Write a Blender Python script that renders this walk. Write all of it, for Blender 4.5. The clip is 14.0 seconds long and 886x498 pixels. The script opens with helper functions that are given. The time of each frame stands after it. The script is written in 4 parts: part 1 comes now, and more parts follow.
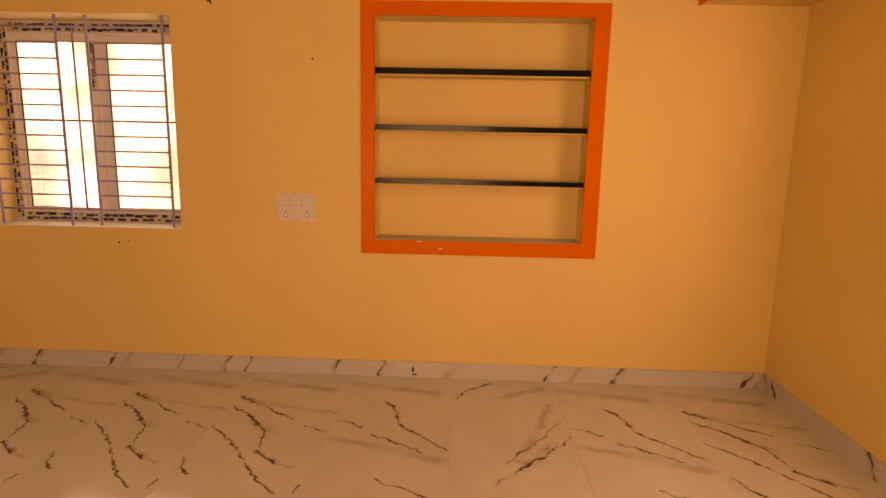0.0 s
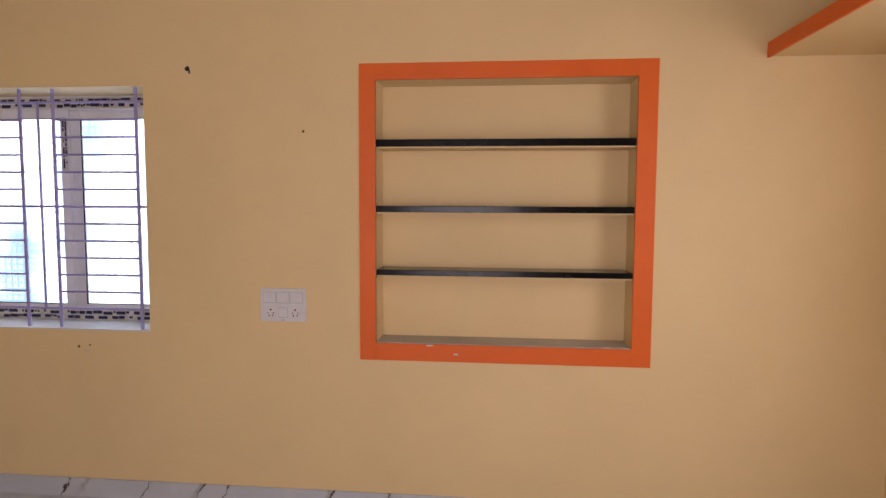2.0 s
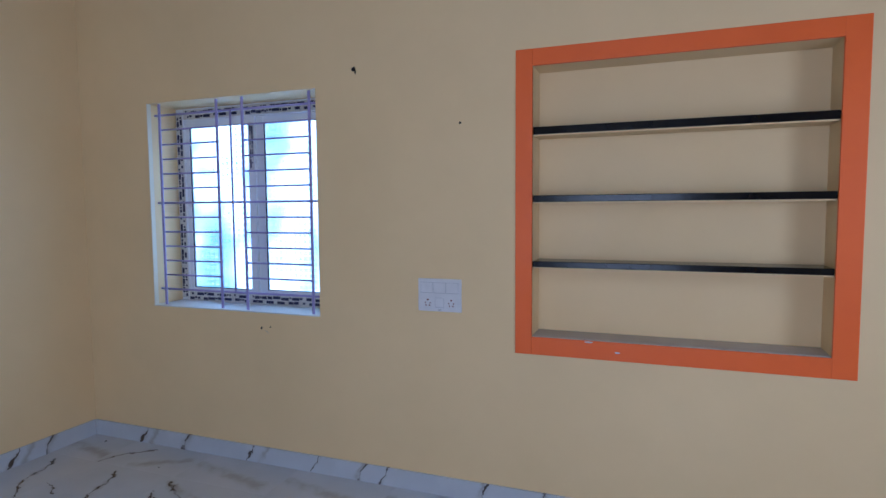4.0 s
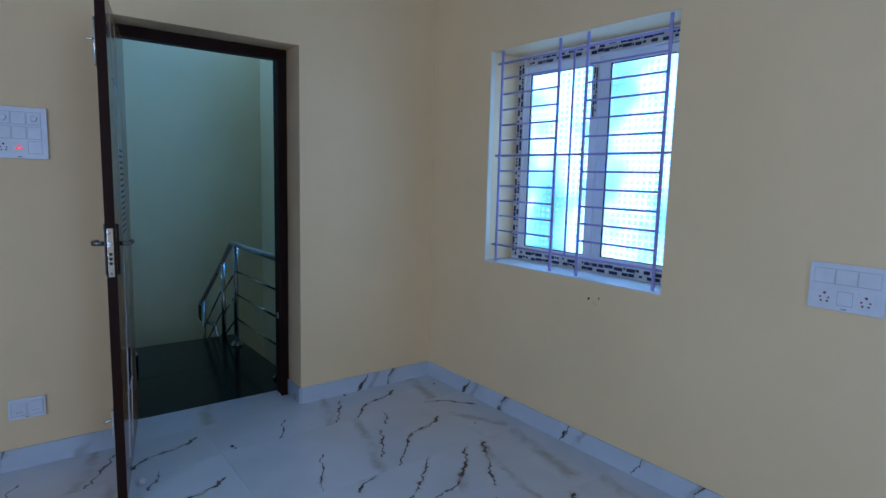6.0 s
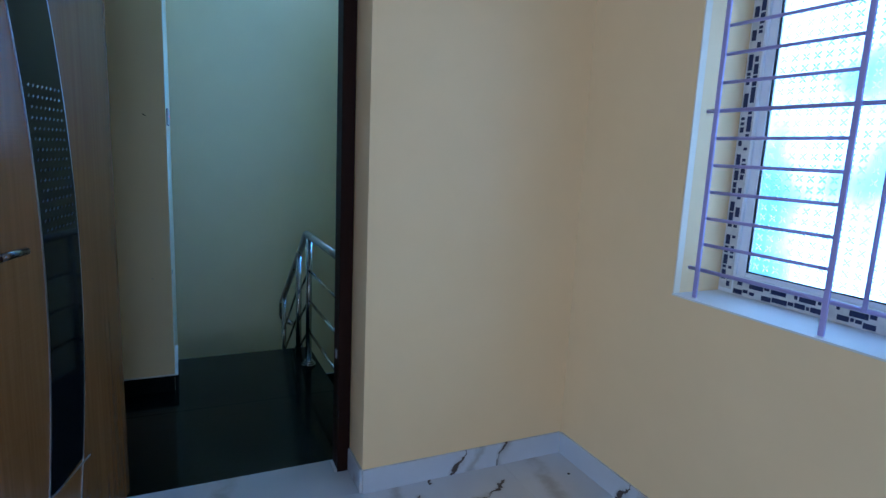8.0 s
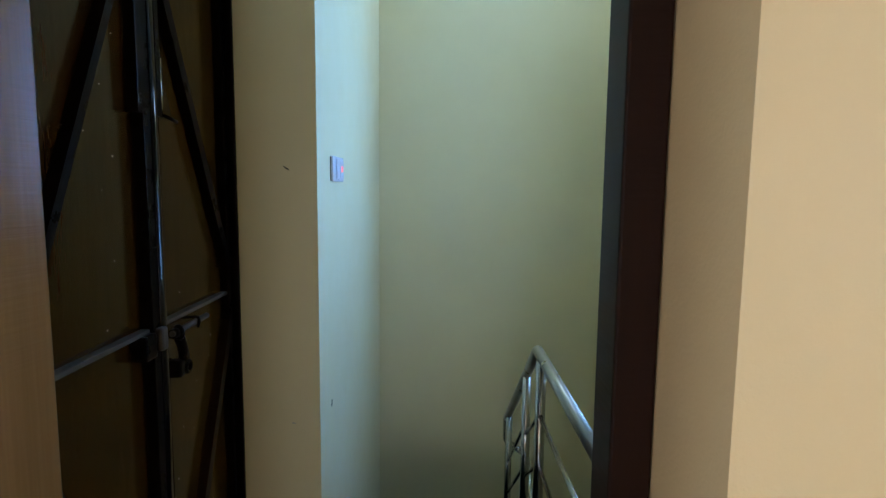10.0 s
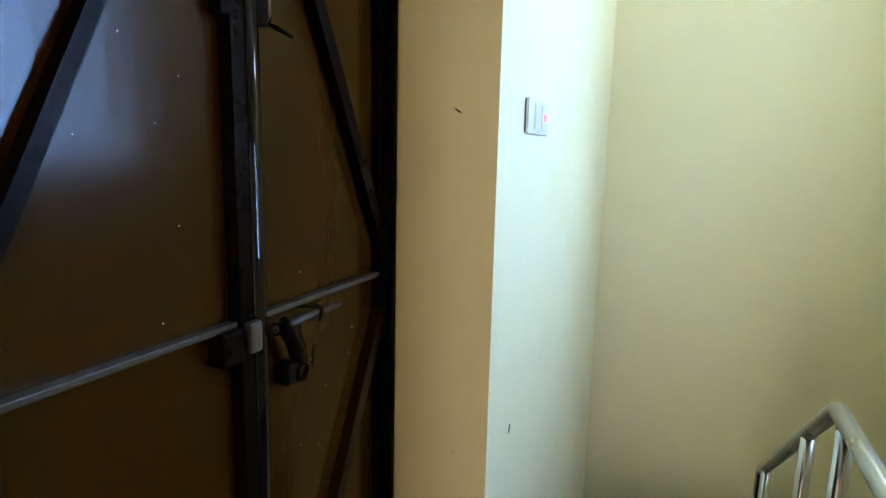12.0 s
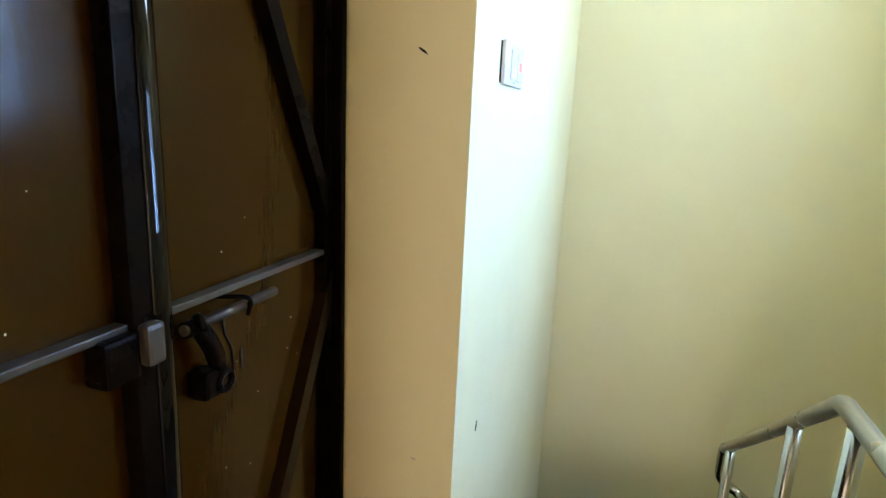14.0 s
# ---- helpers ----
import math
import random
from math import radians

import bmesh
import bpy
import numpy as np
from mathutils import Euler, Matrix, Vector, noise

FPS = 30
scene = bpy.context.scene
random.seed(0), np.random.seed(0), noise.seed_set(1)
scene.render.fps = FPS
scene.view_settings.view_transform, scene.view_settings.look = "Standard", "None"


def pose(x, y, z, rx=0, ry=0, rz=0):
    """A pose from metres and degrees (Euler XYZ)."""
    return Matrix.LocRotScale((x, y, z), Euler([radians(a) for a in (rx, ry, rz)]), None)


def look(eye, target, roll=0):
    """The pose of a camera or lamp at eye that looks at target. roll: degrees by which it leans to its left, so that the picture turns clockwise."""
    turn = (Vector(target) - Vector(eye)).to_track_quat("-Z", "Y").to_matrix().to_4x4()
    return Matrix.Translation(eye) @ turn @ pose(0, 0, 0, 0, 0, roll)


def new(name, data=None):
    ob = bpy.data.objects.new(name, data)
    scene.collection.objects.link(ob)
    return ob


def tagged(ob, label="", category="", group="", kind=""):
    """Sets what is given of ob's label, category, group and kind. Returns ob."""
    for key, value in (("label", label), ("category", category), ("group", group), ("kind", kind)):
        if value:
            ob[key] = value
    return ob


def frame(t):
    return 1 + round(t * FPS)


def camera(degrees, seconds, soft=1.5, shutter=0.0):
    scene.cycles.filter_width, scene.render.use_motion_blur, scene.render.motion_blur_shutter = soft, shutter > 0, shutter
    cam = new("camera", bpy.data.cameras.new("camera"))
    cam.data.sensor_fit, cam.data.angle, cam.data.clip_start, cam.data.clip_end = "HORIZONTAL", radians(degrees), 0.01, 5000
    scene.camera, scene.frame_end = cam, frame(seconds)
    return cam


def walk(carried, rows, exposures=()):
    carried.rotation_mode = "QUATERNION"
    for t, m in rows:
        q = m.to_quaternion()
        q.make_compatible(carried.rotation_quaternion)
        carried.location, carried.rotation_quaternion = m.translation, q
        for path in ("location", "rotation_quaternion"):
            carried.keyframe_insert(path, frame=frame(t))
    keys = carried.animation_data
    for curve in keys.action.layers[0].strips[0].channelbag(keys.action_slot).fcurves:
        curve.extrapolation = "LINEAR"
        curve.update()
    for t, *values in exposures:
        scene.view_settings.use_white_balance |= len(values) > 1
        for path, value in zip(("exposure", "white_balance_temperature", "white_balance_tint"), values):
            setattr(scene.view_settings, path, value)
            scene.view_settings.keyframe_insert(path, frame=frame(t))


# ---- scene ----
cam = camera(75.6, 14.0)
PATH = [
    (0, (0.939, -0.02, 1.399), (0.875, 1.948, 1.046), 1.2),
    (0.5, (0.947, 0.277, 1.436), (0.861, 2.248, 1.103), 0.8),
    (1, (0.925, 0.458, 1.458), (0.772, 2.431, 1.169), 0.4),
    (1.5, (0.942, 0.544, 1.487), (0.767, 2.524, 1.266), 0.3),
    (2, (1.0, 0.6, 1.506), (0.816, 2.587, 1.364), 0.3),
    (2.2, (0.99, 0.588, 1.514), (0.806, 2.576, 1.401), 0.2),
    (4.3, (0.948, 0.683, 1.442), (0.117, 2.496, 1.295), -0.4),
    (4.5, (0.884, 0.705, 1.431), (-0.044, 2.47, 1.285), -0.3),
    (5, (0.78, 0.785, 1.422), (-0.411, 2.382, 1.253), 0.4),
    (5.5, (0.781, 0.901, 1.415), (-0.611, 2.323, 1.211), 0.9),
    (6, (0.654, 1.017, 1.374), (-0.921, 2.224, 1.123), 1.5),
    (6.5, (0.458, 1.183, 1.362), (-1.216, 2.24, 1.076), 2.2),
    (7, (0.201, 1.442, 1.348), (-1.527, 2.401, 1.039), 2.5),
    (7.2, (0.081, 1.51, 1.335), (-1.659, 2.446, 1.024), 2.6),
    (9.5, (-1.641, 2.053, 1.351), (-3.592, 2.371, 1.046), 1.0),
    (10, (-1.967, 2.097, 1.404), (-3.955, 2.098, 1.182), 0.6),
    (10.5, (-2.235, 2.112, 1.431), (-4.212, 1.831, 1.304), -0.0),
    (11, (-2.425, 2.112, 1.469), (-4.342, 1.549, 1.397), -0.0),
    (11.5, (-2.499, 2.103, 1.444), (-4.358, 1.373, 1.336), 0.7),
    (12, (-2.552, 2.104, 1.35), (-4.366, 1.325, 1.027), 1.3),
    (12.5, (-2.58, 2.072, 1.268), (-4.377, 1.37, 0.741), 2.3),
    (13, (-2.603, 1.983, 1.177), (-4.403, 1.289, 0.649), 1.9),
    (13.5, (-2.63, 1.954, 1.19), (-4.441, 1.263, 0.697), 1.8),
    (14, (-2.76, 1.983, 1.324), (-4.621, 1.393, 0.891), 2.6),
]
walk(cam, [(t, look(eye, target, roll)) for t, eye, target, roll in PATH],
     exposures=[(0, -1.11, 60000, 53), (0.5, -1.0, 14000, 43), (1.0, -0.97, 8200, 37), (1.5, -0.98, 6750, 31), (2.0, -0.93, 6050, 28), (4.5, -1.17, 3980, 12),
                (5.5, -1.22, 3820, 10), (7.0, -1.17, 3740, 9), (9.5, -0.25, 4600, 10), (10.0, -0.08, 5150, 11), (10.5, 0.42, 5950, 14), (11.5, 0.82, 6050, 14), (12.5, 1.11, 6150, 14), (14.0, 1.34, 6250, 15)])

# ---- light ----
world = bpy.data.worlds.new("world")
scene.world = world
world.use_nodes = True
wnt = world.node_tree
sky = wnt.nodes.new("ShaderNodeTexSky")
sky.sky_type = "NISHITA"
sky.sun_disc = False
sky.sun_elevation = radians(50)
sky.sun_rotation = radians(150)
wnt.links.new(sky.outputs[0], wnt.nodes["Background"].inputs[0])
wnt.nodes["Background"].inputs[1].default_value = 0.1


def area(name, m, sx, sy, watts, col):
    l = bpy.data.lights.new(name, "AREA")
    l.shape, l.size, l.size_y, l.energy, l.color = "RECTANGLE", sx, sy, watts, col
    ob = new(name, l)
    ob.matrix_world = m
    return ob


GLOW = 6.5
area("daylight_south_window", look((0.5, -2.06, 1.28), (0.5, 0, 1.22)), 1.5, 1.60, 100, (1.0, 0.93, 0.85))
# Added fill from an unseen east opening; lifts the west wall and landing pillar.
area("east_fill_light", look((2.84, 1.7, 1.5), (-2, 1.8, 1.3)), 0.95, 1.15, 32, (1.0, 0.95, 0.88))
area("daylight_stair_window", look((-4.60, 4.40, 1.86), (-4.60, 0, 1.86)), 0.80, 1.12, 34, (0.29, 0.53, 1.0))
# Assumed, unseen source overhead for the bluish glow high on the west wall.
area("assumed_roof_light", look((-5.36, 2.53, 3.34), (-5.36, 2.531, 0)), 0.40, 0.5, 11, (0.62, 0.80, 1.0))

# ---- materials ----
def material(name, base, rough=0.5, metal=0.0, spec=0.5):
    m = bpy.data.materials.new(name)
    m.use_nodes = True
    b = m.node_tree.nodes["Principled BSDF"]
    b.inputs["Base Color"].default_value = (*base, 1)
    b.inputs["Roughness"].default_value = rough
    b.inputs["Metallic"].default_value = metal
    b.inputs["Specular IOR Level"].default_value = spec
    return m


def nd(m, kind, **kw):
    n = m.node_tree.nodes.new(kind)
    for k, v in kw.items():
        n.inputs[k].default_value = v
    return n


def ln(m, a, b):
    m.node_tree.links.new(a, b)


def coords(m, scale=(1, 1, 1), rot=(0, 0, 0), kind="Object"):
    t = nd(m, "ShaderNodeTexCoord")
    p = nd(m, "ShaderNodeMapping", Scale=scale, Rotation=rot)
    ln(m, t.outputs[kind], p.inputs["Vector"])
    return p.outputs[0]


def ramp(m, fac, stops):
    r = nd(m, "ShaderNodeValToRGB")
    e = r.color_ramp.elements
    while len(e) < len(stops):
        e.new(0.5)
    for i, (p, c) in enumerate(stops):
        e[i].position, e[i].color = p, (*c, 1)
    ln(m, fac, r.inputs[0])
    return r.outputs[0]


def noise_tex(m, vec, scale, detail=4, rough=0.55):
    n = nd(m, "ShaderNodeTexNoise", Scale=scale, Detail=detail, Roughness=rough)
    ln(m, vec, n.inputs["Vector"])
    return n.outputs["Fac"]


def bump(m, height, strength, dist=0.01):
    b = nd(m, "ShaderNodeBump", Strength=strength, Distance=dist)
    ln(m, height, b.inputs["Height"])
    ln(m, b.outputs[0], m.node_tree.nodes["Principled BSDF"].inputs["Normal"])


def mix(m, fac, a, b, how="MIX"):
    x = m.node_tree.nodes.new("ShaderNodeMix")
    x.data_type, x.blend_type = "RGBA", how
    for v, i in ((fac, 0), (a, 6), (b, 7)):
        if isinstance(v, (int, float)):
            x.inputs[i].default_value = v
        elif isinstance(v, tuple):
            x.inputs[i].default_value = (*v, 1)
        else:
            ln(m, v, x.inputs[i])
    return x.outputs[2]


def base_of(m):
    return m.node_tree.nodes["Principled BSDF"].inputs


def paint(name, a, b, rough=0.55, stipple=0.12):
    """Wall paint: cloudy patches, fine roller stipple."""
    m = material(name, a, rough, 0, 0.35)
    c = coords(m)
    big = noise_tex(m, c, 1.7, 5, 0.6)
    ln(m, ramp(m, big, [(0.3, a), (0.7, b)]), base_of(m)["Base Color"])
    fine = noise_tex(m, c, 190, 3)
    wide = noise_tex(m, c, 9, 3)
    s = nd(m, "ShaderNodeMath")
    s.operation = "MULTIPLY_ADD"
    ln(m, wide, s.inputs[0])
    s.inputs[1].default_value = 2.5
    ln(m, fine, s.inputs[2])
    bump(m, s.outputs[0], stipple, 0.004)
    ln(m, ramp(m, wide, [(0.3, (rough - 0.06,) * 3), (0.7, (rough + 0.08,) * 3)]), base_of(m)["Roughness"])
    return m


def calc(m, op, a, b=0.0, c=0.0):
    n = m.node_tree.nodes.new("ShaderNodeMath")
    n.operation = op
    for i, v in enumerate((a, b, c)):
        if isinstance(v, (int, float)):
            n.inputs[i].default_value = v
        else:
            ln(m, v, n.inputs[i])
    return n.outputs[0]


def span(m, v, f0, f1, t0, t1):
    n = nd(m, "ShaderNodeMapRange")
    n.interpolation_type = "SMOOTHSTEP"
    for i, x in enumerate((f0, f1, t0, t1)):
        n.inputs[i + 1].default_value = x
    ln(m, v, n.inputs[0])
    return n.outputs[0]


def vec(m, op, a, b=(0, 0, 0), scale=None):
    n = m.node_tree.nodes.new("ShaderNodeVectorMath")
    n.operation = op
    for i, v in enumerate((a, b)):
        if isinstance(v, tuple):
            n.inputs[i].default_value = v
        else:
            ln(m, v, n.inputs[i])
    if scale is not None:
        ln(m, scale, n.inputs["Scale"])
    return n.outputs["Value"] if op in ("DOT_PRODUCT", "LENGTH", "DISTANCE") else n.outputs["Vector"]


def stroke(m, c, lines, wide):
    """How far a place lies from the nearest of the lines [(width, point, point, ...)], in widths."""
    near = 50.0
    for w, *pts in lines:
        for (ax, ay), (bx_, by) in zip(pts, pts[1:]):
            d = vec(m, "SUBTRACT", c, (ax, ay, 0))
            run = (bx_ - ax, by - ay, 0)
            q = (run[0] ** 2 + run[1] ** 2)
            k = calc(m, "MULTIPLY", vec(m, "DOT_PRODUCT", d, run), 1 / q)
            k.node.use_clamp = True
            off = vec(m, "DISTANCE", d, vec(m, "SCALE", run, scale=k))
            near = calc(m, "MINIMUM", near, calc(m, "DIVIDE", off, w * wide))
    return near


def marble(name, upright, veins, smears):
    """Printed marble: broken dark veins and soft brown-grey smears, drawn round the middle of each tile."""
    m = material(name, (0.62, 0.61, 0.60), 0.09, 0, 0.5)
    c0 = coords(m, (1, 1, 1), (radians(-90) if upright else 0, 0, 0))
    flat = vec(m, "MULTIPLY", c0, (1, 1, 0))
    sway = nd(m, "ShaderNodeTexNoise", Scale=17, Detail=3, Roughness=0.62)
    ln(m, c0, sway.inputs["Vector"])
    shift = vec(m, "MULTIPLY", vec(m, "SUBTRACT", sway.outputs["Color"], (0.5, 0.5, 0.5)), (0.075, 0.075, 0))
    c = vec(m, "ADD", flat, shift)
    swell = span(m, noise_tex(m, c0, 13, 2), 0.34, 0.66, 0.45, 1.6)
    brk = span(m, noise_tex(m, c0, 10, 3), 0.36, 0.50, 0.35, 1.0)
    fade = span(m, noise_tex(m, c0, 7, 4), 0.36, 0.62, 0.15, 1.0)
    cloud = ramp(m, noise_tex(m, c0, 2.2, 5), [(0.3, (0.49, 0.51, 0.55)), (0.7, (0.59, 0.61, 0.65))])
    col = cloud
    if smears:
        soft = span(m, stroke(m, c, smears, 1.0), 0.0, 1.0, 1, 0)
        col = mix(m, calc(m, "MULTIPLY", calc(m, "MULTIPLY", soft, fade), 0.55), col, (0.27, 0.235, 0.20))
    if veins:
        d = calc(m, "DIVIDE", stroke(m, c, veins, 1.0), swell)
        halo = calc(m, "MULTIPLY", span(m, d, 0.5, 4.0, 1, 0), calc(m, "MULTIPLY", fade, 0.35))
        col = mix(m, halo, col, (0.27, 0.235, 0.20))
        col = mix(m, calc(m, "MULTIPLY", span(m, d, 0.45, 1.15, 1, 0), brk), col, (0.075, 0.058, 0.05))
    ln(m, col, base_of(m)["Base Color"])
    ln(m, ramp(m, noise_tex(m, c0, 14, 4), [(0.3, (0.07,) * 3), (0.75, (0.17,) * 3)]), base_of(m)["Roughness"])
    return m


def veneer(name, a, b, rough, grain=60, scale=1.0):
    m = material(name, a, rough)
    c = coords(m, (grain * scale, grain * scale, 1.6 * scale))
    g = noise_tex(m, c, 1.0, 6, 0.65)
    wide = noise_tex(m, coords(m, (7 * scale, 7 * scale, 0.8 * scale)), 1.0, 3)
    col = mix(m, 0.45, ramp(m, g, [(0.3, a), (0.7, b)]), ramp(m, wide, [(0.3, a), (0.7, b)]))
    ln(m, col, base_of(m)["Base Color"])
    rib = noise_tex(m, coords(m, (3, 3, 150)), 1.0, 2)
    bump(m, rib, 0.2, 0.003)
    return m


def enamel(name, a, b, rough, dust=True):
    """Brushed oil paint on sheet steel, a little dusty."""
    m = material(name, a, rough, 0, 0.5)
    c = coords(m)
    ln(m, ramp(m, noise_tex(m, c, 6, 5), [(0.3, a), (0.72, b)]), base_of(m)["Base Color"])
    ln(m, ramp(m, noise_tex(m, c, 11, 5), [(0.3, (rough * 0.92,) * 3), (0.8, (rough * 1.15,) * 3)]), base_of(m)["Roughness"])
    bump(m, noise_tex(m, coords(m, (5, 5, 1.2)), 6, 3), 0.07, 0.01)
    return m


ROOM_WALL = paint("cream_paint", (0.80, 0.61, 0.315), (0.75, 0.57, 0.29))
STAIR_WALL = paint("pale_yellow_paint", (0.80, 0.70, 0.40), (0.76, 0.655, 0.365))
CEIL = paint("white_ceiling_paint", (0.80, 0.77, 0.70), (0.76, 0.73, 0.66))
ORANGE = paint("orange_paint", (0.82, 0.150, 0.012), (0.75, 0.130, 0.010), 0.42)
SILL = paint("white_cement_paint", (0.74, 0.72, 0.66), (0.64, 0.62, 0.56), 0.5)
PRIMER = paint("pale_primer", (0.76, 0.68, 0.52), (0.70, 0.62, 0.46), 0.5)
FACE_A = marble("marble_face_a", False, [
    (0.0042, (-0.298, 0.446), (-0.156, 0.331)), (0.0070, (-0.156, 0.331), (-0.023, 0.189)), (0.0046, (-0.023, 0.189), (0.021, -0.021), (0.129, -0.109)),
    (0.0058, (-0.276, 0.547), (-0.102, 0.434), (0.075, 0.305)), (0.0048, (0.155, 0.250), (0.291, 0.173)),
    (0.0050, (-0.291, 0.216), (-0.106, 0.020), (-0.021, -0.096), (0.084, -0.243), (0.191, -0.335)),
    (0.0050, (-0.290, -0.084), (-0.277, -0.160), (-0.230, -0.214)), (0.0040, (0.270, -0.330), (0.280, -0.270))],
    [(0.030, (-0.285, 0.547), (-0.10, 0.47), (0.290, 0.386)), (0.022, (0.01, -0.02), (0.20, -0.13)), (0.03, (-0.10, 0.27), (0.02, 0.17))])
FACE_B = marble("marble_face_b", False, [
    (0.0046, (-0.296, 0.329), (-0.148, 0.243)), (0.0052, (-0.080, 0.174), (0.167, 0.033)),
    (0.0046, (-0.062, 0.541), (0.010, 0.436), (0.031, 0.298)), (0.0056, (0.031, 0.298), (0.285, 0.052)), (0.0044, (-0.010, -0.200), (0.285, -0.350))],
    [(0.045, (-0.279, 0.131), (0.0, 0.06), (0.288, -0.055)), (0.028, (0.0, 0.44), (0.05, 0.28))])
FACE_C = marble("marble_face_c", False, [
    (0.0064, (-0.092, -0.193), (0.128, 0.024)), (0.0050, (0.128, 0.024), (0.295, 0.220)), (0.0046, (-0.045, -0.036), (0.104, 0.150), (0.261, 0.362))],
    [(0.040, (0.235, 0.58), (0.14, 0.26), (0.020, -0.010)), (0.03, (0.05, -0.04), (0.20, 0.16))])
FACE_D = marble("marble_face_d", False, [(0.0052, (-0.284, -0.150), (-0.221, -0.030), (-0.084, 0.079))], [(0.05, (-0.05, -0.12), (0.22, 0.03))])
FACE_E = marble("marble_face_e", False, [], [(0.06, (-0.28, 0.02), (0.22, -0.08))])


def slash(x, w=0.0050):
    return (w, (x - 0.030, -0.05), (x + 0.030, 0.05))


SKIRTS = [marble("marble_skirting", True, v, z) for v, z in (
    ([slash(0.12)], [slash(0.20, 0.03)]),
    ([slash(-0.15, 0.0075)], [slash(-0.13, 0.03)]),
    ([slash(-0.27), slash(0.17, 0.0042)], [slash(-0.18, 0.028)]),
    ([slash(-0.14, 0.0046), slash(-0.01)], [slash(-0.16, 0.022)]),
    ([slash(-0.06, 0.0040), slash(0.22, 0.0055)], [slash(-0.08, 0.02)]),
    ([], [slash(0.05, 0.045)]),
    ([slash(0.05, 0.0044)], [slash(0.20, 0.032)]))]
GRANITE = material("black_granite", (0.006, 0.008, 0.007), 0.12, 0, 0.10)
gc = coords(GRANITE)
ln(GRANITE, ramp(GRANITE, noise_tex(GRANITE, gc, 240, 2), [(0.45, (0.002, 0.0035, 0.003)), (0.8, (0.012, 0.018, 0.014))]), base_of(GRANITE)["Base Color"])
ln(GRANITE, ramp(GRANITE, noise_tex(GRANITE, gc, 7, 4), [(0.3, (0.09,) * 3), (0.8, (0.24,) * 3)]), base_of(GRANITE)["Roughness"])
SHELF = enamel("black_shelf_stone", (0.004, 0.004, 0.005), (0.007, 0.007, 0.008), 0.16)
base_of(SHELF)["Specular IOR Level"].default_value = 0.2
FRAME_WOOD = veneer("dark_stained_frame", (0.014, 0.0055, 0.003), (0.024, 0.009, 0.0045), 0.48, 40)
base_of(FRAME_WOOD)["Specular IOR Level"].default_value = 0.12
LEAF_WOOD = veneer("polished_teak_veneer", (0.122, 0.060, 0.016), (0.245, 0.128, 0.040), 0.19, 55)
METAL_PAINT = enamel("brown_enamel", (0.025, 0.0083, 0.0005), (0.028, 0.0096, 0.0007), 0.15)
base_of(METAL_PAINT)["Specular IOR Level"].default_value = 0.17
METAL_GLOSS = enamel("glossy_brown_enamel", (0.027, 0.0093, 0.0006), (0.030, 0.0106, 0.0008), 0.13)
METAL_DUSTY = enamel("dusty_brown_enamel", (0.026, 0.0155, 0.007), (0.045, 0.033, 0.021), 0.42)
# Two darker copies of the brown enamel for the door's bars, braces and frame.
METAL_BRACE = enamel("deep_brown_enamel", (0.011, 0.0042, 0.0008), (0.015, 0.0058, 0.0012), 0.35)
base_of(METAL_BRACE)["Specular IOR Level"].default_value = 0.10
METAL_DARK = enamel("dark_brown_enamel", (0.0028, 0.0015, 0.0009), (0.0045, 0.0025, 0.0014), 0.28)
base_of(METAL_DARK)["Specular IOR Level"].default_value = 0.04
STEEL = material("stainless_steel", (0.40, 0.39, 0.365), 0.16, 1.0)
ln(STEEL, ramp(STEEL, noise_tex(STEEL, coords(STEEL), 30, 3), [(0.3, (0.11,) * 3), (0.8, (0.24,) * 3)]), base_of(STEEL)["Roughness"])
STEEL_DULL = material("dull_handrail_steel", (0.38, 0.365, 0.325), 0.32, 1.0)
ln(STEEL_DULL, ramp(STEEL_DULL, noise_tex(STEEL_DULL, coords(STEEL_DULL), 18, 4), [(0.3, (0.26,) * 3), (0.8, (0.45,) * 3)]), base_of(STEEL_DULL)["Roughness"])
LAVENDER = enamel("lavender_paint", (0.38, 0.34, 0.62), (0.33, 0.29, 0.55), 0.4)
UPVC = material("white_upvc", (0.78, 0.79, 0.80), 0.30)
ln(UPVC, ramp(UPVC, noise_tex(UPVC, coords(UPVC), 8, 4), [(0.3, (0.72, 0.73, 0.74)), (0.7, (0.80, 0.81, 0.82))]), base_of(UPVC)["Base Color"])
TAPE = material("printed_tape_white", (0.62, 0.60, 0.55), 0.45)
ln(TAPE, ramp(TAPE, noise_tex(TAPE, coords(TAPE), 25, 3), [(0.3, (0.52, 0.50, 0.46)), (0.7, (0.68, 0.66, 0.60))]), base_of(TAPE)["Base Color"])
INK = material("navy_print", (0.014, 0.020, 0.075), 0.5)
INK_GREY = material("grey_print", (0.14, 0.14, 0.16), 0.5)
PLASTIC = material("white_plastic", (0.80, 0.79, 0.80), 0.25)
ln(PLASTIC, ramp(PLASTIC, noise_tex(PLASTIC, coords(PLASTIC), 20, 3), [(0.3, (0.66, 0.65, 0.66)), (0.7, (0.72, 0.71, 0.72))]), base_of(PLASTIC)["Base Color"])
PLASTIC_GREY = material("grey_line_plastic", (0.42, 0.42, 0.45), 0.35)
HOLE = material("dark_hole", (0.01, 0.008, 0.008), 0.8)
SOCKET_RED = material("red_brown_shutter", (0.16, 0.03, 0.02), 0.5)
ETCH = material("etched_glass_dashes", (0.045, 0.05, 0.06), 0.35)
GLOSS_DARK = material("glossy_dark_enamel", (0.004, 0.0024, 0.0016), 0.055, 0, 0.22)
BLACK_GLASS = material("black_lacquer_glass", (0.004, 0.005, 0.007), 0.06, 0, 0.2)
